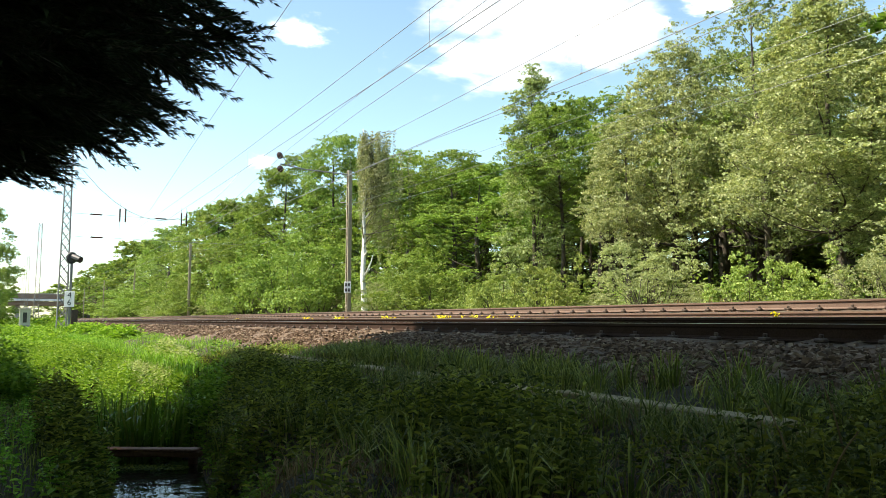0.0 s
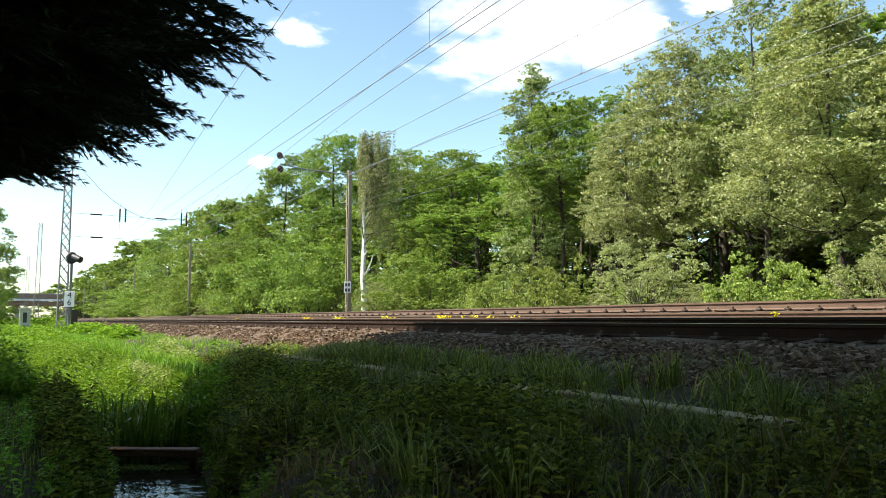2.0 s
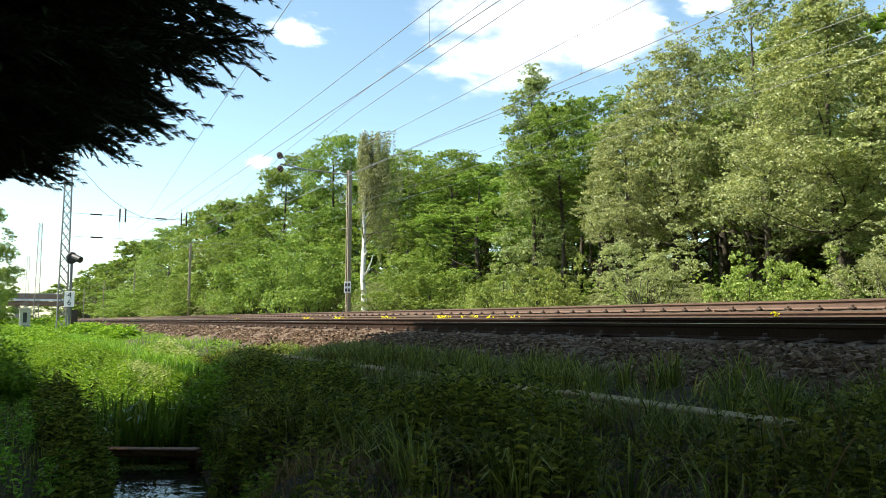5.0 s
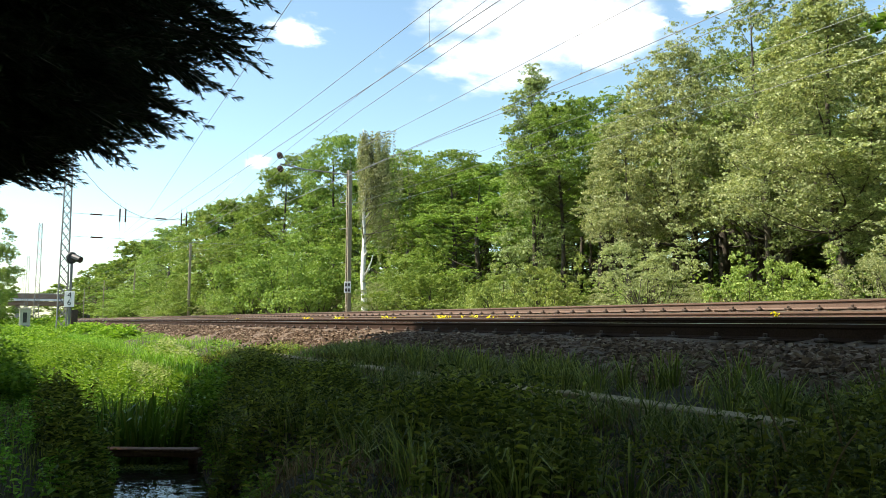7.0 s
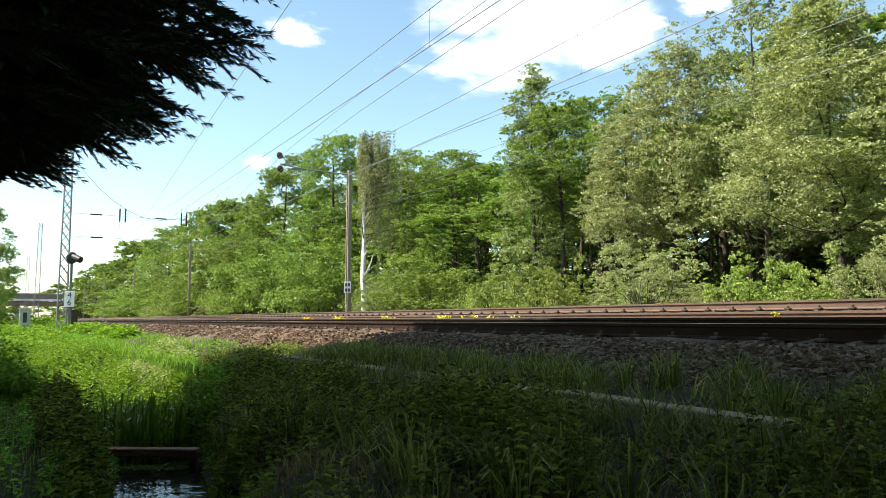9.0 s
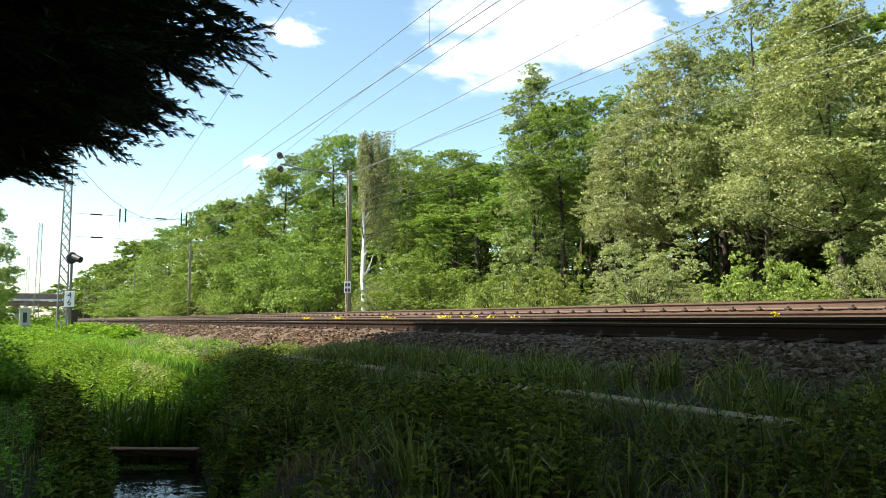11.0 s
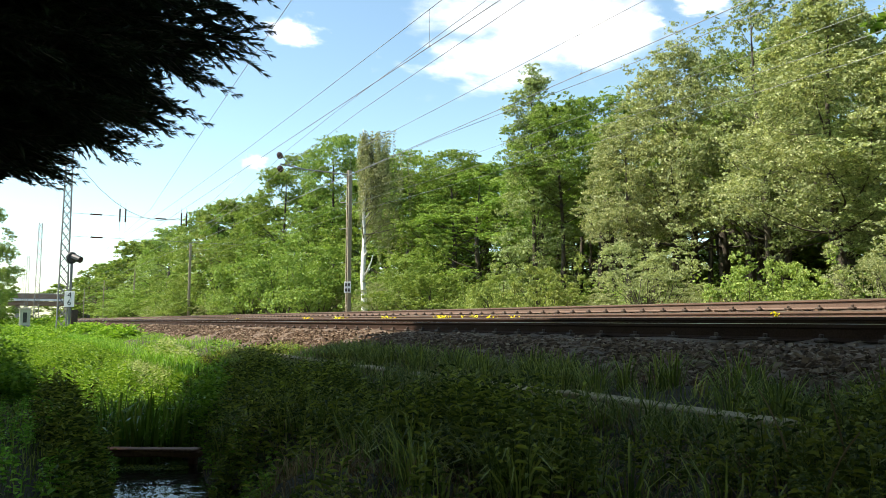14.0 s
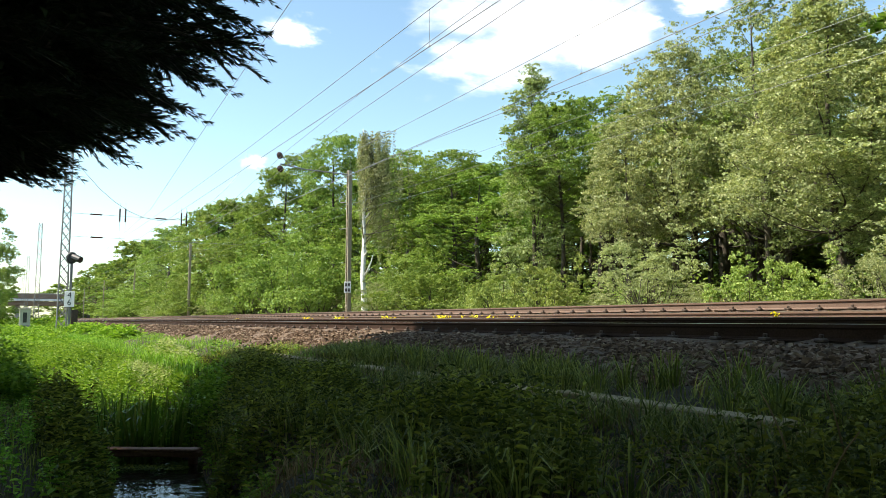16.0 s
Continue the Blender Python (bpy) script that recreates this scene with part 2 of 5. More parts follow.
def random_dirs(n):
    return unit(rng.normal(size=(n, 3)))


# ---- ground ----
def smooth01(t):
    t = np.clip(t, 0, 1)
    return t * t * (3 - 2 * t)


def ground_height(x, y):
    """Terrain: a ditch along the line on the camera's side, the railway's bench, flat woodland beyond."""
    s = -np.asarray(x, float)
    y = np.asarray(y, float)
    shelf = np.interp(y, [-40, -1.0, 2.6, 4.1, 5.0, 6.0, 13.5, 15.5, 18, 60], [0.3, 0.05, 0.12, 0.26, 0.36, 0.45, 0.75, 0.75, 0.85, 1.6])
    floor_z = np.where(s < 8.1, -1.0, -0.62 + 0.45 * smooth01((s - 9) / 40))
    left = np.interp(s, [2, 3, 5, 6.5, 8, 12, 20], [0.0, 0.2, 0.68, 0.94, 0.88, -0.1, -0.7])
    right = np.interp(s, [2, 3, 5, 8, 12, 20], [0.45, 0.6, 0.98, 1.62, 2.3, 2.9])
    bed = smooth01((y - left + 0.55) / 0.75) * (1 - smooth01((y - right + 0.2) / 0.85))
    reach = smooth01((s - 2.0) / 2.2) * (1 - 0.7 * smooth01((s - 55) / 60))
    z = shelf * (1 - bed * reach) + floor_z * bed * reach
    z = z + 0.28 * smooth01((s - 10) / 4) * (1 - smooth01((y - 3.2) / 0.8)) * np.sin(x * 0.55 + 0.8 * y) * np.sin(1.1 * y + 0.3 * x + 0.5)
    near = smooth01((s - 2.6) / 1.2) * (1 - smooth01((s - 9.5) / 2)) * smooth01((y - 0.3) / 0.6) * (1 - smooth01((y - 2.9) / 0.7))
    z = z + 0.13 * near * (np.sin(x * 2.6 + 1.4 * np.sin(y * 2.2)) * np.sin(y * 3.1 - 1.1 * np.sin(x * 1.9)) - 0.25)
    z = z + 0.05 * np.sin(x * 1.3 + y * 2.1) * np.sin(y * 1.7 - x * 0.6) + 0.03 * np.sin(x * 4.1 + 1.0) * np.sin(y * 3.7)
    return z


def build_ground():
    xs = np.concatenate([[-2500, -1200, -600], np.arange(-380, -60, 4.0), np.arange(-60, 16, 0.4), np.arange(16, 60, 4), [100, 300, 900, 2500]])
    ys = np.concatenate([[-2500, -900, -300, -90], np.arange(-40, -3, 2.5), np.arange(-3, 7, 0.22), np.arange(7, 60, 2.0), [90, 300, 900, 2500]])
    gx, gy = np.meshgrid(xs, ys, indexing="ij")
    v = np.stack([gx, gy, ground_height(gx, gy)], -1).reshape(-1, 3)
    n, m = len(xs), len(ys)
    i, j = np.meshgrid(np.arange(n - 1), np.arange(m - 1), indexing="ij")
    a = (i * m + j).ravel()
    f = np.stack([a, a + m, a + m + 1, a + 1], 1)
    ob = new("ground", mesh_of("ground", v, f, M["soil"], True))
    tagged(ob, "dark earth bank with a ditch along the railway", "ground", kind="structure")


build_ground()

water = new("water", Shape().box(-8.05, -3.6, -0.6, 2.9, -0.95, -0.55).mesh("water", M["water"]))
tagged(water, "still dark water standing in the ditch", "water", kind="structure")

# ---- tracks ----
RAIL_Y = (6.72, 8.22, 10.93, 12.43)
RAIL_Z = (0.866, 0.939, 1.045, 1.264)
X0, X1 = -330.0, 30.0


def rail_profile():
    half = [(0.0, 0.0), (0.036, -0.004), (0.036, -0.037), (0.0085, -0.052), (0.0085, -0.135), (0.030, -0.158), (0.075, -0.161), (0.075, -0.172)]
    return half + [(-a, b) for a, b in half[:0:-1]]


def build_rail(parent, y, z, steel):
    prof = rail_profile()
    n = len(prof)
    v = [(x, y + a, z + b) for x in (X0, X1) for a, b in prof]
    f = [(i, (i + 1) % n, n + (i + 1) % n, n + i) for i in range(n)] + [tuple(range(n))[::-1], tuple(range(n, 2 * n))]
    me = mesh_of("rail", v, f, M[steel])
    me.materials.append(M["rail_head"])
    me.polygons[0].material_index = 1
    me.polygons[n - 1].material_index = 1
    solid("rail", me, parent)


def build_track(k, label):
    y0, y1, z0, z1 = RAIL_Y[2 * k], RAIL_Y[2 * k + 1], RAIL_Z[2 * k], RAIL_Z[2 * k + 1]
    track = thing("railway_track", Matrix.Identity(4), label, "railway track", "tracks of the line")
    # shaded rust tone for the near rails, sunlit tone for the far
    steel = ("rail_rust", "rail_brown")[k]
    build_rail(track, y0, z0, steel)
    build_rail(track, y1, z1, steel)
    tilt = math.atan2(z1 - z0, y1 - y0)
    mid = Vector((0, (y0 + y1) / 2, (z0 + z1) / 2 - 0.172))
    sl = Shape().box(-0.14, 0.14, -1.3, 1.3, -0.2, -0.004, 0.025).turned(Matrix.Rotation(tilt, 4, "X")).mesh("sleeper", M["sleeper_concrete"])
    cl = Shape()
    cl.box(-0.055, 0.055, -0.17, -0.08, -0.006, 0.035, 0.012)
    cl.box(-0.02, 0.02, -0.135, -0.095, 0.034, 0.075, 0.008)
    cl = cl.mesh("rail_clip", M["clip_steel"])
    for i in range(-8, 120):
        x = -4.146 - 0.6 * i
        ob = solid("sleeper", sl, track)
        ob.location = (x, mid.y, mid.z)
        for y, z in ((y0, z0), (y1, z1)):
            c = solid("rail_clip", cl, track)
            c.location = (x, y, z - 0.172)
    far = Shape()
    for i in range(120, 480):
        x = -4.146 - 0.6 * i
        far.box(x - 0.14, x + 0.14, mid.y - 1.3, mid.y + 1.3, mid.z - 0.2, mid.z + 0.01)
    tagged(solid("far_sleepers", far.mesh("far_sleepers", M["sleeper_concrete"]), track), kind="stuff")


build_track(0, "rusty-flanked steel rails on concrete sleepers beside the ditch")
build_track(1, "rusty steel rails on raised sleepers, beside the wood")


def bed_top(y):
    """Height of the ballast's surface across the line."""
    return np.interp(y, [4.2, 4.75, 5.55, 5.95, 6.72, 8.22, 9.1, 10.0, 10.93, 12.43, 13.2, 14.4, 15.2],
                     [0.18, 0.34, 0.56, 0.62, 0.685, 0.755, 0.77, 0.80, 0.85, 1.06, 1.08, 0.80, 0.55])


def build_ballast():
    ys = np.concatenate([np.arange(4.2, 6.8, 0.13), np.arange(6.8, 15.3, 0.3)])
    xs = np.concatenate([[-340, -300, -260, -220, -190, -160, -130, -110, -90], np.arange(-80, -30, 1.0), np.arange(-30, 12, 0.22), [20, 30]])
    gx, gy = np.meshgrid(xs, ys, indexing="ij")
    z = bed_top(gy) + rng.normal(0, 0.018, gx.shape) + 0.02 * np.sin(gx * 3.1 + gy * 5)
    edge = np.exp(-((gy - 4.5) / 0.5) ** 2)
    z += edge * 0.06 * np.sin(gx * 1.9 + 2 * np.sin(gx * 0.7))
    v = np.stack([gx, gy, z], -1).reshape(-1, 3)
    n, m = gx.shape
    i, j = np.meshgrid(np.arange(n - 1), np.arange(m - 1), indexing="ij")
    a = (i * m + j).ravel()
    ob = new("ballast_bed", mesh_of("ballast_bed", v, np.stack([a, a + m, a + m + 1, a + 1], 1), M["ballast"]))
    tagged(ob, "brown crushed-stone ballast under both tracks", "ballast", kind="structure")


build_ballast()


def stones(name, n, x0, x1, y0, y1, lo, hi, label):
    """Crushed stones: eight-cornered lumps, each bent out of true."""
    u = rng.random(n)
    x = x1 + (x0 - x1) * u ** 1.3
    y = y0 + (y1 - y0) * rng.random(n)
    r = lo + (hi - lo) * rng.random(n) ** 2
    cube = np.array(list(itertools.product((-1, 1), repeat=3)), float)
    v = cube[None] * (0.62 + 0.5 * rng.random((n, 8, 3))) * r[:, None, None] * (0.6 + 0.7 * rng.random((n, 1, 3)))
    ang = rng.random(n) * 6.28
    c, s = np.cos(ang)[:, None], np.sin(ang)[:, None]
    vx, vy, vz = v[..., 0], v[..., 1], v[..., 2]
    tilt = rng.normal(0, 0.6, n)[:, None]
    vy, vz = vy * np.cos(tilt) - vz * np.sin(tilt), vy * np.sin(tilt) + vz * np.cos(tilt)
    vx, vy = vx * c - vy * s, vx * s + vy * c
    z = bed_top(y) + r * 0.35
    v = np.stack([vx + x[:, None], vy + y[:, None], vz + z[:, None]], -1).reshape(-1, 3)
    q = np.array([(0, 1, 3, 2), (4, 6, 7, 5), (0, 4, 5, 1), (2, 3, 7, 6), (0, 2, 6, 4), (1, 5, 7, 3)])
    f = (np.arange(n)[:, None, None] * 8 + q[None]).reshape(-1, 4)
    tagged(new(name, mesh_of(name, v, f, M["stone"])), label, "ballast", kind="stuff")


def stone_material():
    m = Mat("stone")
    geo = m.node("NewGeometry")
    col = m.ramp(geo.outputs["Random Per Island"], [(0.0, (0.025, 0.013, 0.007)), (0.45, (0.12, 0.073, 0.046)), (0.8, (0.225, 0.15, 0.1)), (1.0, (0.36, 0.28, 0.2))])
    m.colour(m.mix(0.3, col, m.ramp(m.noise(45.0), [(0.3, (0.065, 0.04, 0.025)), (0.7, (0.2, 0.14, 0.095))])))
    m.p.inputs["Roughness"].default_value = 0.9
    m.p.inputs["Specular IOR Level"].default_value = 0.15
    m.bump(m.noise(60.0), 0.4, 0.006)
    return m.m


M["stone"] = stone_material()
stones("ballast_stones", 16000, -26, 2, 4.6, 6.0, 0.012, 0.032, "loose crushed brown stones on the ballast shoulder")
stones("ballast_stones", 1500, -20, 2, 6.0, 6.5, 0.014, 0.03, "small stones heaped against the sleeper ends")
stones("ballast_stones", 8000, -75, -24, 4.4, 6.2, 0.02, 0.05, "sunlit crushed stones on the ballast shoulder")
stones("ballast_stones", 8000, -34, 2, 6.85, 15.0, 0.014, 0.036, "loose crushed brown stones between the rails")


def build_trough():
    """Cable trough: a row of concrete lids, each a slab of its own."""
    t = thing("cable_trough", Matrix.Identity(4), "pale concrete cable trough half sunk in grass", "cable trough")
    body = Shape().box(-14.6, -2.5, 3.77, 3.82, -0.1, 0.286).box(-14.6, -2.5, 3.94, 3.99, -0.1, 0.286)
    solid("channel", body.mesh("channel", M["trough_concrete"]), t)
    lid = Shape().box(-0.494, 0.494, -0.095, 0.095, 0.0, 0.034, 0.010).mesh("lid", M["trough_concrete"])
    for i in range(12):
        ob = solid("lid", lid, t)
        ob.matrix_world = pose(-3.15 - i * 1.0, 3.88 + 0.012 * math.sin(i * 2.3), 0.29 + 0.008 * math.sin(i * 1.7), 1.2 * math.sin(i * 3.1), 0.6 * math.sin(i * 1.3), 0.5 * math.sin(i * 4.7))


build_trough()


# ---- trees and bushes ----
def crown_points(clumps, per, leaf, rad, droop=0.0, up=0.8, twig=8):
    """Leaves in clumps: each clump a ragged shell of twig ends, each twig end a tuft of leaves."""
    n = max(1, per // twig)
    c = np.repeat(clumps[:, :3], n, 0)
    r = np.repeat(clumps[:, 3], n)[:, None]
    d = random_dirs(len(c))
    d[:, 2] = np.where((d[:, 2] < 0) & (rng.random(len(c)) < 0.45), -d[:, 2], d[:, 2])
    tuft = c + d * r * (0.45 + 0.6 * rng.random((len(c), 1)) ** 0.5) * np.array([[1.15, 1.15, 0.8]])
    wide = np.repeat(r * (0.18 + 0.2 * rng.random((len(c), 1))), twig, 0)
    d = np.repeat(d, twig, 0)
    e = random_dirs(len(d))
    p = np.repeat(tuft, twig, 0) + e * wide * rng.random((len(d), 1)) ** 0.4 * np.array([[1.25, 1.25, 0.6]])
    along = unit(random_dirs(len(d)) + e * 0.25 + d * 0.4 * np.array([[1, 1, 0.3]]) + np.array([[0, 0, -0.12 - droop]]))
    normal = unit(d * 0.55 + np.array([[0, 0, up]]) + e * 0.4 + random_dirs(len(d)) * 0.6)
    size = leaf * (0.65 + 0.7 * rng.random(len(d)))
    return leaf_cards(p, along, normal, size, size * rad)


def limb_path(a, b, sag, k=5):
    a, b = Vector(a), Vector(b)
    side = Vector((rng.normal(), rng.normal(), rng.normal())) * (b - a).length * 0.06
    return [a.lerp(b, i / k) + (side + Vector((0, 0, -sag * (b - a).length))) * math.sin(math.pi * i / k) for i in range(k + 1)]


def make_tree(name, height, radius, base, clump_n, per, leaf, leaf_mat, bark, label, trunk_r=0.16, tall=1.0, clump=0.8, lean=0.0, peak=0.5, puff=False):
    """A tapered trunk with limbs, and a crown of clumps of leaves with gaps between them."""
    tree = thing(name, pose(0, 0, -60), label, "tree", "trees of the wood")
    top = height * 0.93
    tr = Shape()
    path = [Vector((lean * t * t * height + 0.12 * math.sin(5 * t + height), 0.14 * math.sin(4 * t + 1.3 * radius), t * top)) for t in np.linspace(0, 1, 9)]
    tr.tube([path[0] - Vector((0, 0, 0.4))] + path, [trunk_r * 1.5] + [trunk_r * (1.12 - t) for t in np.linspace(0, 1, 9)], 8)
    clumps = []
    boughs = max(12, clump_n // (9 if puff else 5))
    for k in range(boughs):
        h = ((k + 0.5) / boughs + rng.normal(0, 0.04)) % 1.0
        prof = math.sin(math.pi * min(1, (h ** peak) * 0.93 + 0.05)) ** 0.65
        a = k * 2.39996 + rng.normal(0, 0.35)
        lobes = 0.82 + 0.20 * math.sin(3 * a + 5 * h + radius) + 0.12 * math.sin(7 * a - 9 * h)
        r = radius * prof * lobes * (0.45 + 0.55 * math.sqrt(rng.random()))
        z = height * (base + (1 - base) * h)
        x0 = np.interp(z / top, np.linspace(0, 1, 9), [p.x for p in path])
        wide = (0.45 + 0.13 * radius * prof) * (0.75 + 0.5 * rng.random())
        for j in range(clump_n // boughs):
            if puff:
                d = Vector((rng.normal() + 0.7 * math.cos(a), rng.normal() + 0.7 * math.sin(a), rng.normal() + 0.25)).normalized() * wide * 1.15 * (0.6 + 0.45 * rng.random())
                clumps.append((x0 + r * math.cos(a) + d.x, r * math.sin(a) + d.y, z + 0.9 * d.z, clump * (0.5 + 0.3 * rng.random())))
                continue
            q, u = rng.random() * 2 * math.pi, math.sqrt(rng.random())
            out = 0.35 * u * wide * math.cos(q - a)
            clumps.append((x0 + r * math.cos(a) + wide * u * math.cos(q), r * math.sin(a) + wide * u * math.sin(q), z - out + rng.normal(0, 0.22 + 0.3 * wide), clump * (0.45 + 0.45 * rng.random()) * (1.0 - 0.3 * h)))
    cl = np.array(clumps)
    for c in cl[:: max(1, clump_n // 34)]:
        z0 = max(height * base * 0.8, c[2] - math.hypot(c[0], c[1]) * (0.55 + 0.4 * rng.random()))
        i = min(7, int(z0 / top * 8))
        start = path[i].lerp(path[i + 1], z0 / top * 8 - i)
        rr = trunk_r * 0.33 * (1.1 - z0 / height)
        tr.tube(limb_path(start, c[:3], 0.07), [rr, rr * 0.85, rr * 0.7, rr * 0.5, rr * 0.35, rr * 0.15], 5)
    solid("trunk", tr.mesh("trunk", bark, True), tree)
    v, f = crown_points(cl, per, leaf, 0.62 * tall)
    solid("crown", mesh_of("crown", v, f, leaf_mat), tree)
    return tree


def make_bush(name, height, radius, n, per, leaf, leaf_mat, label, category="bush", clump=0.42):
    bush = thing(name, pose(0, 0, -60), label, category, "bushes along the wood")
    cl, st = [], Shape()
    mounds = []
    for k in range(11):
        a, d = k * 2.39996 + rng.normal(0, 0.4), radius * math.sqrt((k + 0.4) / 11) * (0.75 + 0.3 * rng.random())
        mounds.append((d * math.cos(a), d * math.sin(a), height * (1.0 - 0.5 * (d / radius) ** 2) * (0.55 + 0.45 * rng.random()), radius * (0.28 + 0.16 * rng.random())))
    for i in range(n):
        mx, my, top, r = mounds[i % 11]
        h = rng.random() ** 0.6
        a, u = rng.random() * 2 * math.pi, r * math.sqrt(rng.random()) * (1.15 - 0.75 * h)
        cl.append((mx + u * math.cos(a), my + u * math.sin(a), 0.12 + top * h * 0.95, clump * (0.45 + 0.6 * rng.random()) * (1.15 - 0.6 * h)))
    cl = np.array(cl)
    for c in cl[::4]:
        st.tube(limb_path((c[0] * 0.15, c[1] * 0.15, -0.2), c[:3], 0.05, 4), [0.03, 0.024, 0.018, 0.012, 0.005], 4)
    solid("woody_frame", st.mesh("woody_frame", M["bark"], True), bush)
    v, f = crown_points(cl, per, leaf, 0.6)
    solid("foliage", mesh_of("foliage", v, f, leaf_mat), bush)
    return bush


OAK = make_tree("oak_tree", 13.0, 4.3, 0.08, 270, 100, 0.15, M["oak_leaf"], M["bark"], "broadleaf tree in full fresh green leaf at the wood's edge", 0.2, clump=0.85, puff=True)
OAK_B = make_tree("oak_tree", 14.5, 3.8, 0.12, 260, 100, 0.15, M["oak_leaf"], M["bark"], "tall broadleaf tree with a dense mid-green crown", 0.2, clump=0.85, peak=0.7, puff=True)
OAK_H = make_tree("oak_tree", 13.5, 4.2, 0.42, 260, 100, 0.15, M["oak_leaf"], M["bark"], "tall oak with a high bright green crown", 0.24, clump=0.85, puff=True)
YOUNG = make_tree("alder_tree", 12.0, 3.9, 0.34, 400, 130, 0.115, M["young_leaf"], M["bark"], "tall tree with light yellow-green spring leaves", 0.17, clump=0.8)
OLIVE = make_tree("alder_tree", 12.0, 3.2, 0.56, 250, 120, 0.12, M["oak_leaf"], M["bark"], "broadleaf tree with an olive-green crown on bare stems", 0.15, clump=0.72, peak=0.8)
YOUNG_B = make_tree("alder_tree", 13.0, 3.5, 0.35, 360, 130, 0.115, M["young_leaf"], M["bark"], "slender tree with thin yellowish spring foliage", 0.16, clump=0.78, peak=0.75, lean=0.004)
THIN = make_tree("ash_tree", 12.0, 2.0, 0.10, 340, 110, 0.105, M["birch_leaf"], M["bark"], "narrow tree with sparse grey-green leaves and a bare tip", 0.13, clump=0.62, peak=0.42)
GREY = make_tree("birch_tree", 13.5, 2.8, 0.2, 290, 90, 0.10, M["birch_leaf"], M["bark"], "tall birch with hanging grey-green leaves", 0.15, clump=0.6, peak=0.8)
FAR = make_tree("oak_tree", 13.5, 4.6, 0.06, 220, 56, 0.23, M["oak_leaf"], M["bark"], "round green broadleaf tree, down the line and in the unseen hedge", 0.22, clump=1.0, puff=True)
DIM = make_tree("oak_tree", 13.5, 4.6, 0.04, 100, 44, 0.46, M["oak_leaf"], M["bark"], "green broadleaf tree deep in the wood", 0.22, clump=1.3, puff=True)
FAR_B = make_tree("alder_tree", 13.0, 4.2, 0.06, 220, 56, 0.22, M["light_leaf"], M["bark"], "lighter green tree further down the line", 0.2, clump=1.0, puff=True)
# HIGH and CANOPY stay out of view; added to shape the shade below
HIGH = make_tree("oak_tree", 14.6, 4.3, 0.60, 240, 44, 0.42, M["shade_leaf"], M["bark"], "unseen high-crowned oak, added to shade the rails and bank", 0.3, clump=1.5)
CANOPY = make_tree("oak_tree", 15.0, 6.5, 0.33, 440, 36, 0.46, M["shade_leaf"], M["bark"], "unseen spreading oak, added so that its crown shades the bank", 0.35, clump=1.7)
BUSH = make_bush("bush", 4.1, 2.0, 100, 112, 0.095, M["oak_leaf"], "rounded leafy green bush beside the track", clump=0.55)
BUSH_B = make_bush("willow_bush", 4.6, 2.1, 120, 136, 0.07, M["willow_leaf"], "pale grey-green willow bush beside the track", clump=0.5)
BUSH_C = make_bush("bramble_bush", 2.1, 1.6, 76, 112, 0.075, M["scrub_leaf"], "low bright green scrub along the ballast", clump=0.34)
PLACED = set()


def plant(kind, x, y, wide=1.0, high=1.0, turn=0.0):
    z = float(ground_height(x, y))
    m = pose(x, y, z, 0, 0, turn) @ Matrix.Diagonal((wide, wide, high, 1))
    if kind.name not in PLACED:
        PLACED.add(kind.name)
        kind.matrix_world = m
        return kind
    return copy_thing(kind, m)


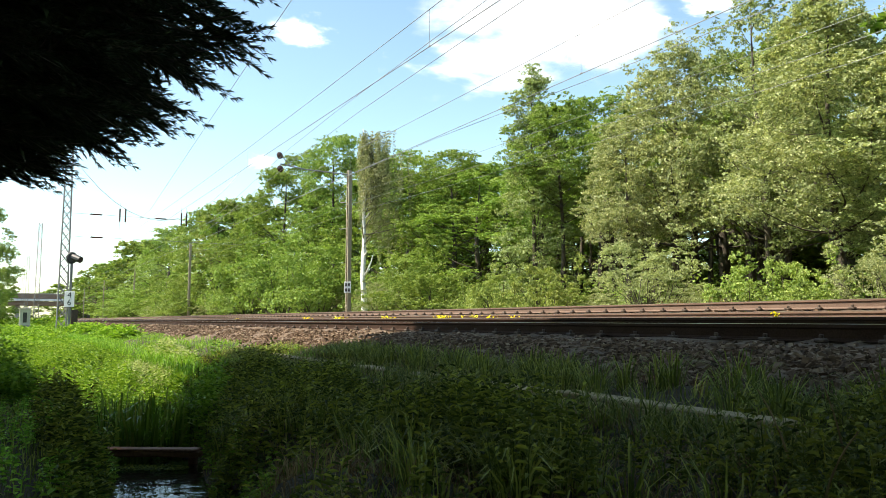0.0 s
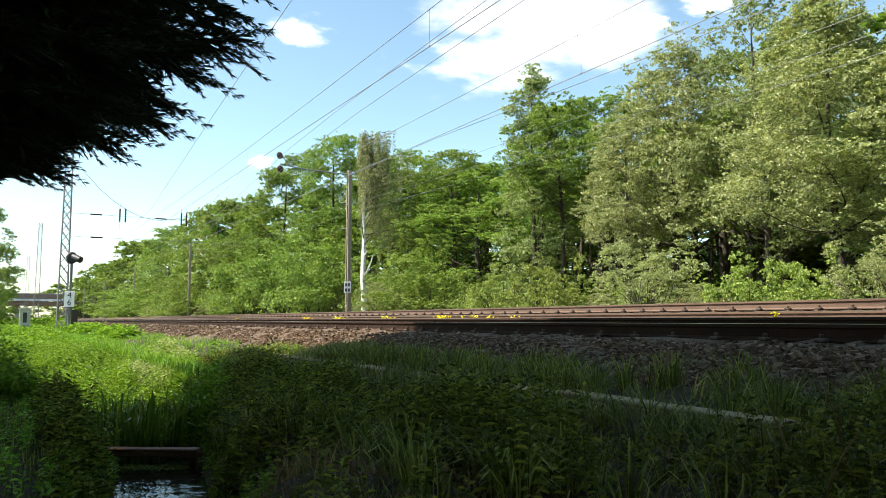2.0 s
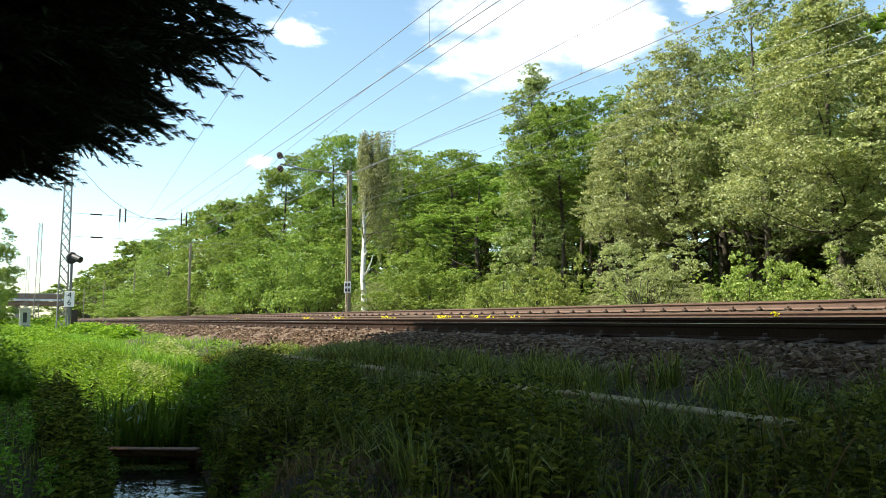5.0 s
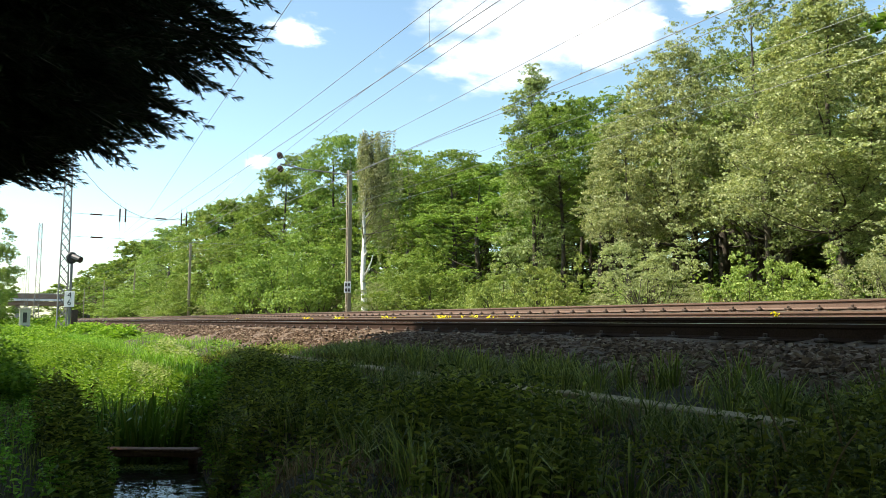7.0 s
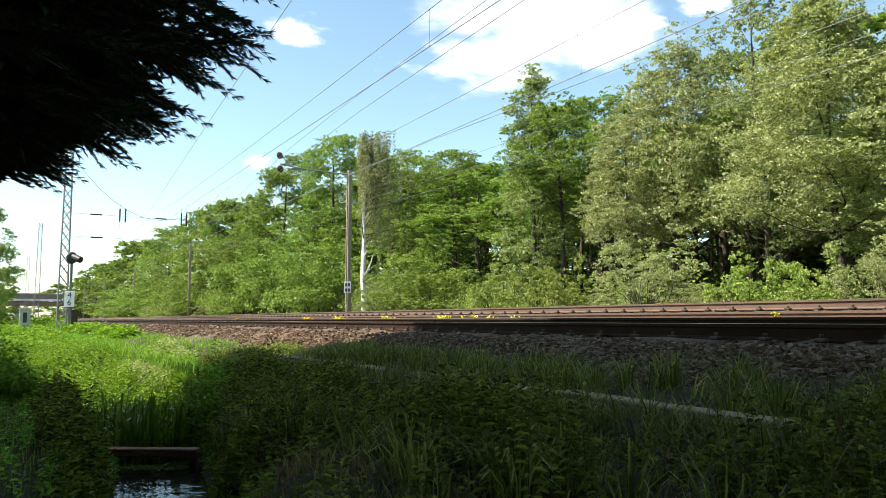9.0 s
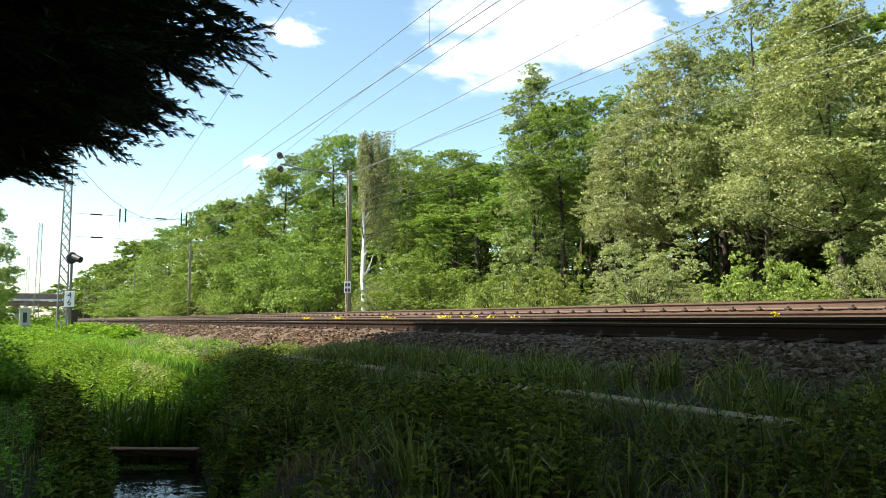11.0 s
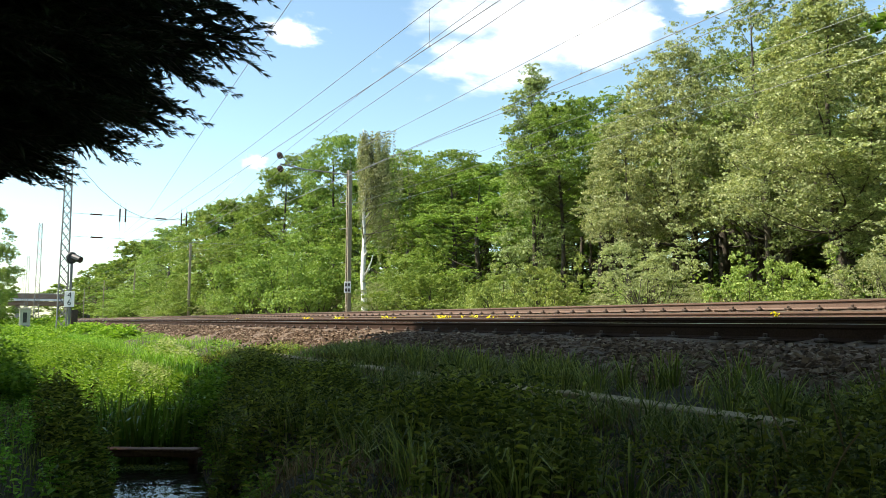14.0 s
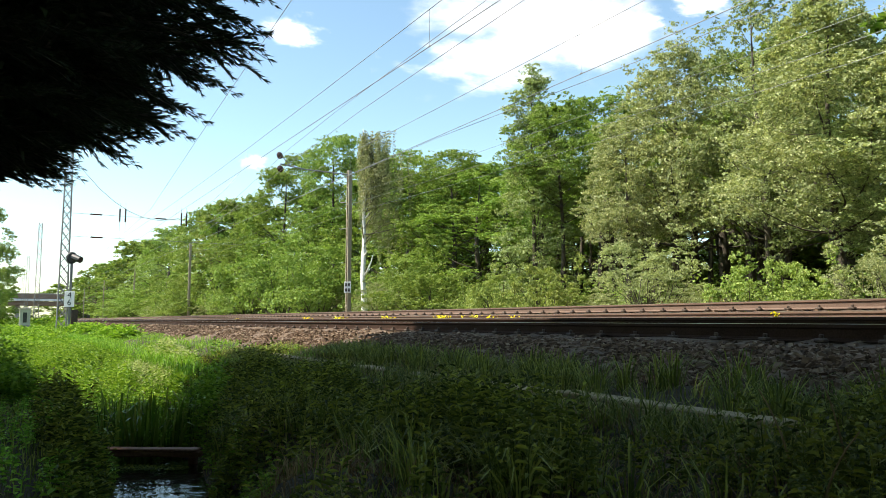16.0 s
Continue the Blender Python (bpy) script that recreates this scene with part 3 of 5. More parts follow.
TREES = [
    # kind, x, y, wide, high, turn: the front row, from the near end down the line
    (THIN, -25.8, 20, 1.0, 0.93, 0),
    (OLIVE, -24.6, 20.5, 0.80, 0.78, 73),
    (OLIVE, -29.0, 23, 0.95, 0.86, 146),
    (OAK_H, -28.7, 27, 1.12, 0.88, 219),
    (YOUNG, -19.5, 22, 0.86, 0.87, 292),
    (YOUNG_B, -20.6, 20.5, 0.62, 0.60, 5),
    (GREY, -15.7, 22, 0.85, 0.88, 78),
    (YOUNG, -11.6, 19.5, 1.01, 0.84, 151),
    (YOUNG_B, -10.4, 20, 1.03, 0.78, 224),
    (YOUNG, -16.8, 25, 1.12, 0.96, 297),
    (OAK_H, -21.4, 27, 1.03, 0.78, 10),
    (OAK, -57.0, 23, 1.13, 1.18, 83),
    (OAK_B, -65.8, 24, 1.24, 1.09, 156),
    (OAK, -64.2, 21, 1.23, 0.88, 229),
    (OAK, -43.8, 23, 1.12, 0.73, 302),
    (OAK, -36.2, 22, 0.90, 0.63, 15),
    (OAK_B, -33.3, 22, 0.84, 0.51, 88),
    (OAK, -54.6, 25, 1.27, 0.86, 161), (FAR, -66.0, 25.5, 0.95, 0.90, 40),
    (FAR, -70.5, 20.5, 1.05, 0.90, 234),
    (FAR_B, -78.2, 20, 1.27, 0.95, 307),
    (FAR, -90.3, 20.5, 1.20, 1.03, 20),
    (FAR, -71.0, 20.5, 1.0, 0.99, 200), (FAR, -79.0, 20.0, 1.1, 1.04, 260), (FAR_B, -87.0, 20.5, 1.1, 1.06, 10), (FAR, -96.0, 20.0, 1.1, 1.07, 75),
    (FAR, -106.0, 20.5, 1.2, 1.07, 135), (FAR_B, -116.0, 20.0, 1.2, 1.09, 310), (FAR, -128.0, 20.5, 1.3, 1.09, 190), (DIM, -142.0, 20.5, 1.4, 1.09, 20),
    (DIM, -158.0, 23.0, 1.5, 1.11, 100), (DIM, -178.0, 25.0, 1.6, 1.11, 230), (DIM, -200.0, 28.0, 1.7, 1.11, 50), (DIM, -226.0, 28.0, 1.8, 1.11, 340), (DIM, -256.0, 28.0, 1.8, 1.09, 160),
    (OAK, 4.5, 20.5, 1.1, 1.2, 45),
    # the rows behind
    (OAK, -3.0, 29.0, 1.1, 1.2, 15), (YOUNG, -14.0, 31.0, 1.2, 1.1, 100), (OAK_B, -23.0, 33.0, 1.1, 0.9, 250), (OAK_H, -33.0, 31.0, 1.1, 0.78, 190),
    (OAK_B, -45.0, 30.0, 1.1, 0.74, 20), (FAR, -60.0, 28.0, 1.2, 0.87, 290), (FAR, -72.0, 28.0, 1.2, 0.99, 130), (FAR_B, -86.0, 28.0, 1.3, 1.07, 60), (FAR, -103.0, 28.0, 1.4, 1.09, 10),
    (DIM, -10.0, 41.0, 1.2, 1.1, 10), (DIM, -22.0, 41.0, 1.3, 0.95, 110), (DIM, -35.0, 40.0, 1.3, 0.78, 210), (DIM, -47.0, 41.0, 1.3, 0.78, 310), (DIM, 1.0, 38.0, 1.2, 1.1, 30), (DIM, -64.0, 41.0, 1.4, 0.83, 80),
    (FAR, 6.0, 31.0, 1.2, 1.1, 200), (DIM, -6.0, 35.0, 1.3, 1.0, 70), (DIM, -17.0, 36.0, 1.3, 0.95, 160), (DIM, -28.0, 36.0, 1.3, 0.85, 280), (FAR, 12.0, 24.0, 1.2, 1.1, 350), (DIM, 3.0, 48.0, 1.6, 1.0, 50), (DIM, -14.0, 49.0, 1.6, 1.0, 130), (DIM, -32.0, 49.0, 1.6, 0.74, 230),
    (DIM, -52.4, 28.0, 1.0, 0.83, 15), (DIM, -46.0, 28.0, 1.0, 0.76, 75), (DIM, -56.5, 28.0, 1.0, 0.85, 145), (DIM, -40.0, 27.0, 1.0, 0.68, 215),
    (DIM, -44.0, 36.5, 1.1, 0.7, 35), (DIM, -53.0, 45.0, 1.3, 0.7, 175), (DIM, -38.0, 33.0, 0.9, 0.55, 95),
    (DIM, -205.0, 20.5, 1.2, 1.0, 15), (DIM, -235.0, 21.0, 1.3, 1.02, 85), (DIM, -270.0, 22.0, 1.4, 1.0, 155), (DIM, -300.0, 23.0, 1.4, 0.95, 275), (DIM, -360.0, 17.0, 1.6, 0.95, 45), (DIM, -380.0, 2.0, 1.8, 0.7, 315),
    (DIM, -57.0, 36.0, 1.2, 0.8, 65), (DIM, -48.0, 31.0, 0.9, 0.62, 165), (DIM, -36.0, 44.0, 1.2, 0.6, 245), (DIM, -31.0, 40.0, 1.1, 0.5, 5),
    # far trees on the ditch's side
    (OAK, -84.0, -2.3, 0.72, 0.78, 25), (OAK, -80.0, -2.6, 0.6, 0.5, 125), (FAR_B, -92.0, -3.0, 0.75, 0.72, 205), (FAR, -125.0, -4.6, 1.0, 0.8, 100), (DIM, -170.0, -6.0, 1.2, 0.8, 300),
    (DIM, -390.0, 22.0, 2.2, 1.2, 30), (DIM, -420.0, 6.0, 2.2, 0.8, 130), (DIM, -400.0, -12.0, 2.2, 0.9, 230), (DIM, -350.0, -22.0, 2.2, 1.0, 330), (DIM, -330.0, 26.0, 2.0, 1.1, 330),
    # unseen oaks added behind the camera to shade the bank and block the sky
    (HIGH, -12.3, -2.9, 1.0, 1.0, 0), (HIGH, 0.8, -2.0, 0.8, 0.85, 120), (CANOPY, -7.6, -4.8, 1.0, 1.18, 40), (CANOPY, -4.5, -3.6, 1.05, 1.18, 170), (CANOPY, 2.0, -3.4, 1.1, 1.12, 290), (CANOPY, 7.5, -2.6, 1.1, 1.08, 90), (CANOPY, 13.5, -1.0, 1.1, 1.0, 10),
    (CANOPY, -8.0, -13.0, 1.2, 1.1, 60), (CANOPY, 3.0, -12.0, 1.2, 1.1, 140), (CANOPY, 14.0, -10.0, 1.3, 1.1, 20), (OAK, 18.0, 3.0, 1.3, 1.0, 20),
    # unseen hedge added behind the camera; keeps low sky light off the bank
    *((FAR, -17.0 + 4.6 * k, -9.0 - 0.8 * (k % 2), 0.75, 0.5, 57 * k) for k in range(8)),
]
for row in TREES:
    plant(*row)

BUSHES = [
    (BUSH, -29.8, 17, 1.35, 1.09, 0),
    (BUSH_B, -34.3, 17, 0.83, 0.67, 67),
    (BUSH_C, -23.2, 16.4, 1.00, 1.29, 134),
    (BUSH_C, -19.9, 16.4, 0.98, 1.06, 201),
    (BUSH_B, -18.7, 17, 0.59, 0.49, 268),
    (BUSH_B, -16.0, 16.8, 1.05, 1.2, 335),
    (BUSH_B, -13.8, 17.2, 0.70, 0.53, 42),
    (BUSH_C, -12.2, 16.5, 0.85, 0.83, 109),
    (BUSH_C, -10.6, 16.4, 0.78, 0.83, 176),
    (BUSH_B, -8.9, 16.8, 0.85, 0.95, 243),
    (BUSH, -45.6, 17.2, 1.38, 1.47, 84),
    (BUSH, -52.6, 17.2, 1.56, 2.00, 151),
    (BUSH, -60.7, 17.4, 1.48, 2.13, 285),
    (BUSH_C, -25.5, 16.6, 0.78, 0.92, 59),
    (BUSH, -6.0, 25.0, 1.73, 1.17, 30), (BUSH, -11.5, 26.5, 1.84, 1.17, 100), (BUSH, -36.0, 26.5, 1.94, 1.17, 20), (BUSH, 0.0, 26.0, 1.94, 1.17, 80), (BUSH, -43.0, 26.0, 1.94, 1.17, 140),
    (BUSH, -8.5, 31.5, 2.16, 1.27, 60), (BUSH, -16.0, 33.5, 2.2, 1.1, 120), (BUSH, -24.0, 34.0, 2.2, 1.1, 20), (BUSH, -31.0, 33.0, 2.2, 1.1, 200), (BUSH, -37.0, 33.5, 2.2, 1.1, 300), (BUSH, -11.0, 34.0, 2.2, 1.1, 250), (BUSH, -20.0, 37.0, 2.6, 1.2, 50), (BUSH, -28.0, 38.0, 2.6, 1.2, 150), (BUSH, -43.0, 34.0, 2.4, 1.1, 75), (BUSH, -27.5, 35.5, 2.2, 1.2, 115), (BUSH, -1.0, 33.0, 2.38, 1.27, 330),
    (BUSH, -38.5, 20.0, 1.08, 0.88, 15), (BUSH, -34.5, 19.6, 0.97, 0.88, 95), (BUSH_B, -42.5, 19.0, 1.08, 0.88, 200),
    (BUSH, -61.0, 17.2, 1.40, 1.47, 140), (BUSH, -66.5, 17.4, 1.40, 1.17, 210), (BUSH_B, -72.0, 17.4, 1.40, 1.11, 330), (BUSH, -78.0, 17.4, 1.62, 1.37, 50), (BUSH, -85.0, 17.4, 1.73, 1.27, 100),
    (BUSH, -93.0, 17.4, 1.84, 1.37, 190), (BUSH_B, -102.0, 17.4, 1.94, 1.30, 270), (BUSH, -112.0, 17.4, 2.05, 1.37, 20), (BUSH, -124.0, 17.4, 2.16, 1.47, 80), (BUSH, -138.0, 17.6, 2.38, 1.47, 160),
    (BUSH, -155.0, 19.0, 2.16, 1.56, 240), 
]
for row in BUSHES:
    plant(*row)


def bare_trunk(x, y, h, r, lean):
    t = thing("tree_trunk", pose(x, y, float(ground_height(x, y))), "dark bare trunk standing in the wood's shade", "tree", "trunks inside the wood")
    pts = [(lean * h * (k / 6) ** 1.4 + 0.06 * math.sin(k * 1.9 + x), 0.05 * math.sin(k * 2.3 + y), h * k / 6 - 0.3) for k in range(7)]
    sh = Shape().tube(pts, [r * (1.25 - 0.13 * k) for k in range(7)], 7)
    for k in (3, 4, 5):
        a = 2.4 * k + x
        sh.tube(limb_path(pts[k], Vector(pts[k]) + Vector((math.cos(a) * 1.3, math.sin(a) * 1.3, 0.9)), 0.05, 4), [r * 0.4, r * 0.32, r * 0.24, r * 0.15, r * 0.06], 5)
    solid("trunk", sh.mesh("trunk", M["bark"], True), t)


for k in range(46):
    bare_trunk(-4 - 0.72 * k + 0.5 * math.sin(k * 2.7), 22.5 + 9.5 * ((k * 0.618) % 1), 5.6 + 1.2 * math.sin(k), 0.10 + 0.13 * ((k * 0.377) % 1), 0.05 * math.sin(k * 1.7))


def build_birch(x, y):
    """A weeping birch: white forked stem, curtains of hanging twigs."""
    b = thing("birch_tree", pose(x, y, float(ground_height(x, y))), "weeping birch with a white stem and hanging sparse foliage", "tree")
    H = 12.6
    path = [Vector((0.16 * math.sin(k * 1.3), 0.10 * math.cos(k * 1.7), 0.9 * H * k / 9)) for k in range(10)]
    stem = Shape().tube([(0, 0, -0.3)] + path, [0.22] + [0.175 * (1.05 - k / 9) * (1 + 0.12 * math.sin(k * 2.6)) + 0.01 for k in range(10)], 9)
    for h, a, L in ((2.6, -0.25, 1.5), (5.0, 2.6, 0.4), (5.9, 0.4, 0.6), (4.3, 2.9, 0.3), (7.1, 3.0, 0.5), (3.8, 0.2, 0.35)):
        p = Vector((0.1 * math.sin(h / H * 8.1), 0, h))
        stem.tube(limb_path(p, p + Vector((math.cos(a) * L, math.sin(a) * L * 0.4, L * 0.75)), 0.0, 3), [0.055, 0.045, 0.035, 0.02], 6)
    solid("stem", stem.mesh("stem", M["birch_bark"], True), b)
    limbs, cl = Shape(), []
    for k in range(46):
        h = 4.4 + 6.5 * (k / 46) ** 0.85
        a = k * 2.4
        L = (2.9 - 0.32 * (h - 4.4)) * (0.6 + 0.5 * rng.random())
        p = Vector((0.1 * math.sin(h), 0, h))
        tip = p + Vector((math.cos(a) * L * 0.95 + 0.42 * L, math.sin(a) * L * 0.95 + 0.62 * L, 0.5 * L))
        limbs.tube(limb_path(p, tip, -0.1, 4), [0.035, 0.026, 0.018, 0.012, 0.005], 5)
        if h < 7.6 and math.sin(a - 0.6) < 0.15:
            continue
        for j in range(9):
            q = p.lerp(tip, 0.2 + 0.8 * j / 8) + Vector((rng.normal(0, 0.16), rng.normal(0, 0.16), 0))
            drop = 0.7 + 1.7 * rng.random()
            for i in range(int(drop / 0.18)):
                cl.append((q.x + 0.05 * math.sin(i), q.y, q.z - i * 0.18, 0.11))
    solid("limb_frame", limbs.mesh("limb_frame", M["bark"], True), b)
    v, f = crown_points(np.array(cl), 9, 0.095, 0.7, droop=0.9, up=0.2, twig=1)
    solid("foliage", mesh_of("foliage", v, f, M["weeping_leaf"]), b)


build_birch(-38.5, 17.4)


# ---- masts, wires ----
def lattice_mast(x, y, h, wide, top, label, z0=0.2):
    """Four corner angles and crossed bracing on each face."""
    mast = thing("lattice_mast", pose(x, y, z0), label, "mast", "masts beside the ditch")

    def half(z):
        return (wide + (top - wide) * z / h) / 2

    for sx, sy in itertools.product((-1, 1), repeat=2):
        a, b = half(0), half(h)
        leg = Shape().tube([(sx * a, sy * a, -0.8), (sx * a, sy * a, 0), (sx * b, sy * b, h)], 0.05, 4)
        solid("leg", leg.mesh("leg", M["mast_grey"]), mast)
    n = int(h / 0.8)
    for face in range(4):
        sh = Shape()
        for i in range(n):
            z, zz = h * i / n, h * (i + 1) / n
            a, b = half(z), half(zz)
            for p, q in (((-a, -a, z), (b, -b, zz)), ((a, -a, z), (-b, -b, zz))):
                sh.tube([p, q], 0.026, 4)
        sh.turned(Matrix.Rotation(face * math.pi / 2, 4, "Z"))
        solid("bracing", sh.mesh("bracing", M["mast_grey"]), mast)
    solid("foot", Shape().box(-wide * 0.75, wide * 0.75, -wide * 0.75, wide * 0.75, -0.9, 0.06, 0.04).mesh("foot", M["bridge_concrete"]), mast)
    return mast


lattice_mast(-62.5, 3.25, 15.0, 0.66, 0.44, "tall grey lattice steel mast beside the ditch")
lattice_mast(-122.0, 3.0, 15.0, 0.66, 0.44, "tall grey lattice steel mast further down the line")
lattice_mast(-188.0, 2.6, 15.0, 0.66, 0.44, "distant grey lattice steel mast", 0.4)
lattice_mast(-250.0, 2.4, 15.0, 0.66, 0.44, "distant grey lattice steel mast", 0.4)


def board(parent, at, w, h, rows, label):
    """A white enamelled board with black characters, one above the other."""
    b = solid("number_board", Shape().box(-w / 2, w / 2, -0.015, 0.015, -h / 2, h / 2, 0.008).mesh("number_board", M["white_enamel"]), parent, label)
    b.matrix_local = at
    for text, z, size in rows:
        if text:
            cu = bpy.data.curves.new("digit", "FONT")
            cu.body, cu.size, cu.extrude, cu.align_x, cu.align_y = text, size, 0.004, "CENTER", "CENTER"
            tmp = bpy.data.objects.new("digit", cu)
            scene.collection.objects.link(tmp)
            me = bpy.data.meshes.new_from_object(tmp.evaluated_get(bpy.context.evaluated_depsgraph_get()))
            bpy.data.objects.remove(tmp)
            me.materials.clear()
            me.materials.append(M["black_paint"])
            d = solid("digit", me, b)
            d.matrix_local = pose(0, -0.02, z, 90)
        else:
            for k in (-1, 1):
                d = solid("mark", Shape().box(k * w * 0.2 - w * 0.13, k * w * 0.2 + w * 0.13, -0.021, -0.016, z - size * 0.36, z + size * 0.36).mesh("mark", M["black_paint"]), b)
    return b


def channel_mast(x, y, h, label, full=True):
    """A mast of two steel channels joined by battens."""
    mast = thing("catenary_mast", pose(x, y, 0.75), label, "mast", "masts beside the wood")
    for k in (-1, 1):
        c = Shape().box(k * 0.115 - 0.03, k * 0.115 + 0.03, -0.10, -0.075, -0.6, h).box(k * 0.115 - 0.03, k * 0.115 + 0.03, 0.075, 0.10, -0.6, h)
        c.box(k * 0.14 - 0.008, k * 0.14 + 0.008, -0.075, 0.075, -0.6, h)
        solid("channel", c.mesh("channel", M["mast_paint"]), mast)
    n = int(h / 0.85)
    for i in range(n + 1):
        z = h * i / n
        solid("batten", Shape().box(-0.115, 0.115, -0.112, -0.101, z - 0.025, z + 0.025).mesh("batten", M["mast_paint"]), mast)
    solid("foot", Shape().box(-0.4, 0.4, -0.35, 0.35, -0.9, 0.05, 0.04).mesh("foot", M["bridge_concrete"]), mast)
    return mast


def insulator(parent, at, axis, n=6, r=0.085, step=0.055, core=0.03):
    sh = Shape()
    axis = Vector(axis).normalized()
    p = Vector(at)
    pts, rad = [], []
    for i in range(n):
        for d, k in ((0.0, core), (0.018, r), (0.034, r * 0.9), (0.04, core)):
            pts.append(p + axis * (i * step + d))
            rad.append(k)
    sh.tube(pts, rad, 10)
    return solid("insulator", sh.mesh("insulator", M["porcelain"], True), parent, "dark brown ribbed insulator")


MAST = channel_mast(-34.9, 14.9, 7.95, "weathered pale steel catenary mast with a bracket arm")
board(MAST, pose(0.3, -0.16, 1.83, 0, 0, 60), 0.36, 0.58, [("", 0.13, 0.22), ("", -0.14, 0.22)], "white board with dark marks")
solid("arm", Shape().tube([(0.0, 0, 7.75), (0.0, -2.45, 7.78), (0.0, -3.75, 7.92)], 0.035, 6).tube([(0, -3.2, 7.86), (0, -3.7, 8.35)], 0.025, 6).mesh("arm", M["mast_grey"]), MAST)
insulator(MAST, (-0.1, -3.72, 8.33), (1, -0.5, 0.1), 5, 0.15)
insulator(MAST, (-0.1, -3.68, 7.66), (1, -0.5, 0.1), 5, 0.15)
for z in (4.9, 6.3):
    solid("bracket", Shape().tube([(0, 0, z), (-0.45, -0.3, z)], 0.02, 5).mesh("bracket", M["mast_grey"]), MAST)
for x in (-75.5, -114.0, -155.0, -200.0, 4.0):
    channel_mast(x, 15.1, 7.8, "weathered steel catenary mast against the wood")


def wire(name, pts, r, label, drop=()):
    """One strand, or a carrying wire with its droppers."""
    w = thing(name, Matrix.Identity(4), label, "overhead wire", "overhead wires")
    solid("strand", Shape().tube(pts, r, 5).mesh("strand", M["wire"]), w)
    for a, b in drop:
        solid("dropper", Shape().tube([a, b], 0.007, 4).mesh("dropper", M["wire"]), w)
    return w


def catenary(y, z_contact, z_carrier, spans, label):
    """Contact wire with a sagging carrying wire over it, from support to support."""
    thing_ = thing("catenary", Matrix.Identity(4), label, "overhead wire", "overhead wires")
    xs = [x for x in spans]
    contact = [(x, y + (0.1 if i % 2 else -0.1), z_contact) for i, x in enumerate(xs)]
    solid("contact_wire", Shape().tube(contact, 0.0105, 5).mesh("contact_wire", M["wire"]), thing_)
    pts = []
    for i in range(len(xs) - 1):
        n = 8
        for j in range(n + (i == len(xs) - 2)):
            t = j / n
            x = xs[i] + (xs[i + 1] - xs[i]) * t
            yy = contact[i][1] + (contact[i + 1][1] - contact[i][1]) * t
            z = z_carrier - 0.22 * 4 * t * (1 - t)
            pts.append((x, yy, z))
            if j % 2 == 1:
                solid("dropper", Shape().tube([(x, yy, z), (x, yy, z_contact)], 0.004, 4).mesh("dropper", M["wire"]), thing_)
                solid("clamp", Shape().box(x - 0.03, x + 0.03, yy - 0.012, yy + 0.012, z_contact - 0.012, z_contact + 0.03, 0.004).mesh("clamp", M["mast_grey"]), thing_)
    solid("carrying_wire", Shape().tube(pts, 0.009, 5).mesh("carrying_wire", M["wire"]), thing_)


SPANS = (-250, -188, -122, -62.5, -6.0, 44.0)
catenary(7.45, 6.7, 7.62, SPANS, "overhead contact wire hung over the nearer track")
catenary(11.68, 6.85, 7.95, SPANS, "overhead contact wire hung over the farther track")
wire("feeder_wire", [(-250, 12.5, 9.9), (-62.5, 9.3, 9.9), (-32, 7.2, 9.9), (-19.8, 6.4, 9.9), (20, 3.8, 9.9)], 0.0105, "single feeder wire high above the track")
wire("feeder_wire", [(-62.5, 13.8, 8.95), (-39, 11.5, 8.95), (-33, 10.9, 8.95), (-25.9, 10.43, 8.95), (-16.5, 10.0, 8.95), (20, 8.6, 8.95)], 0.010, "thin wire from the mast's upper insulator")
wire("feeder_wire", [(-62.5, 13.6, 8.25), (-39, 11.47, 8.25), (-33.5, 10.97, 8.25), (-23.3, 10.24, 8.25), (-16.2, 9.93, 8.25), (20, 8.6, 8.25)], 0.010, "thin wire from the mast's lower insulator")
wire("feeder_wire", [(-40, 11.9, 6.95), (-20.3, 11.68, 6.83), (-11.24, 11.68, 6.62), (20, 11.6, 6.2)], 0.008, "second wire close beside the contact wire")
for y, z in ((15.1, 7.4), (15.1, 6.9), (15.1, 6.45)):
    pts = []
    for a, b in ((-200, -155), (-155, -114), (-114, -75.5), (-75.5, -35.4), (-35.4, 4.0), (4.0, 44)):
        for j in range(6):
            t = j / 6
            pts.append((a + (b - a) * t, y - 0.3, z - 0.25 * 4 * t * (1 - t)))
    wire("line_cable", pts, 0.0055, "slack cable strung along the masts by the wood")


def cross_span(x, y0, y1):
    c = thing("cross_span", Matrix.Identity(4), "cross-span wires with insulators over both tracks", "overhead wire", "overhead wires")
    sag = [(x, y0 + (y1 - y0) * t, 14.6 - 5.6 * math.sin(math.pi * min(1, t * 0.95 + 0.02)) ** 0.8) for t in np.linspace(0, 1, 13)]
    solid("carrier", Shape().tube(sag, 0.02, 5).mesh("carrier", M["wire"]), c)
    for z in (9.15, 7.35):
        solid("steady_wire", Shape().tube([(x, y0, z), (x, y1, z)], 0.014, 5).mesh("steady_wire", M["wire"]), c)
        for y in ((5.3, 10.1) if z > 8 else (5.4,)):
            solid("rod_insulator", Shape().tube([(x, y - 0.45, z), (x, y - 0.4, z), (x, y + 0.4, z), (x, y + 0.45, z)], [0.02, 0.06, 0.06, 0.02], 8).mesh("rod_insulator", M["porcelain"]), c)
    for y in (7.0, 7.42, 11.7, 12.1):
        solid("hanger", Shape().tube([(x, y, 10.2), (x, y, 9.75)], 0.012, 4).tube([(x, y, 9.75), (x, y, 8.7)], 0.06, 8).tube([(x, y, 8.7), (x, y, 7.9)], 0.012, 4).mesh("hanger", M["porcelain"]), c)


cross_span(-62.5, 3.25, 16.5)


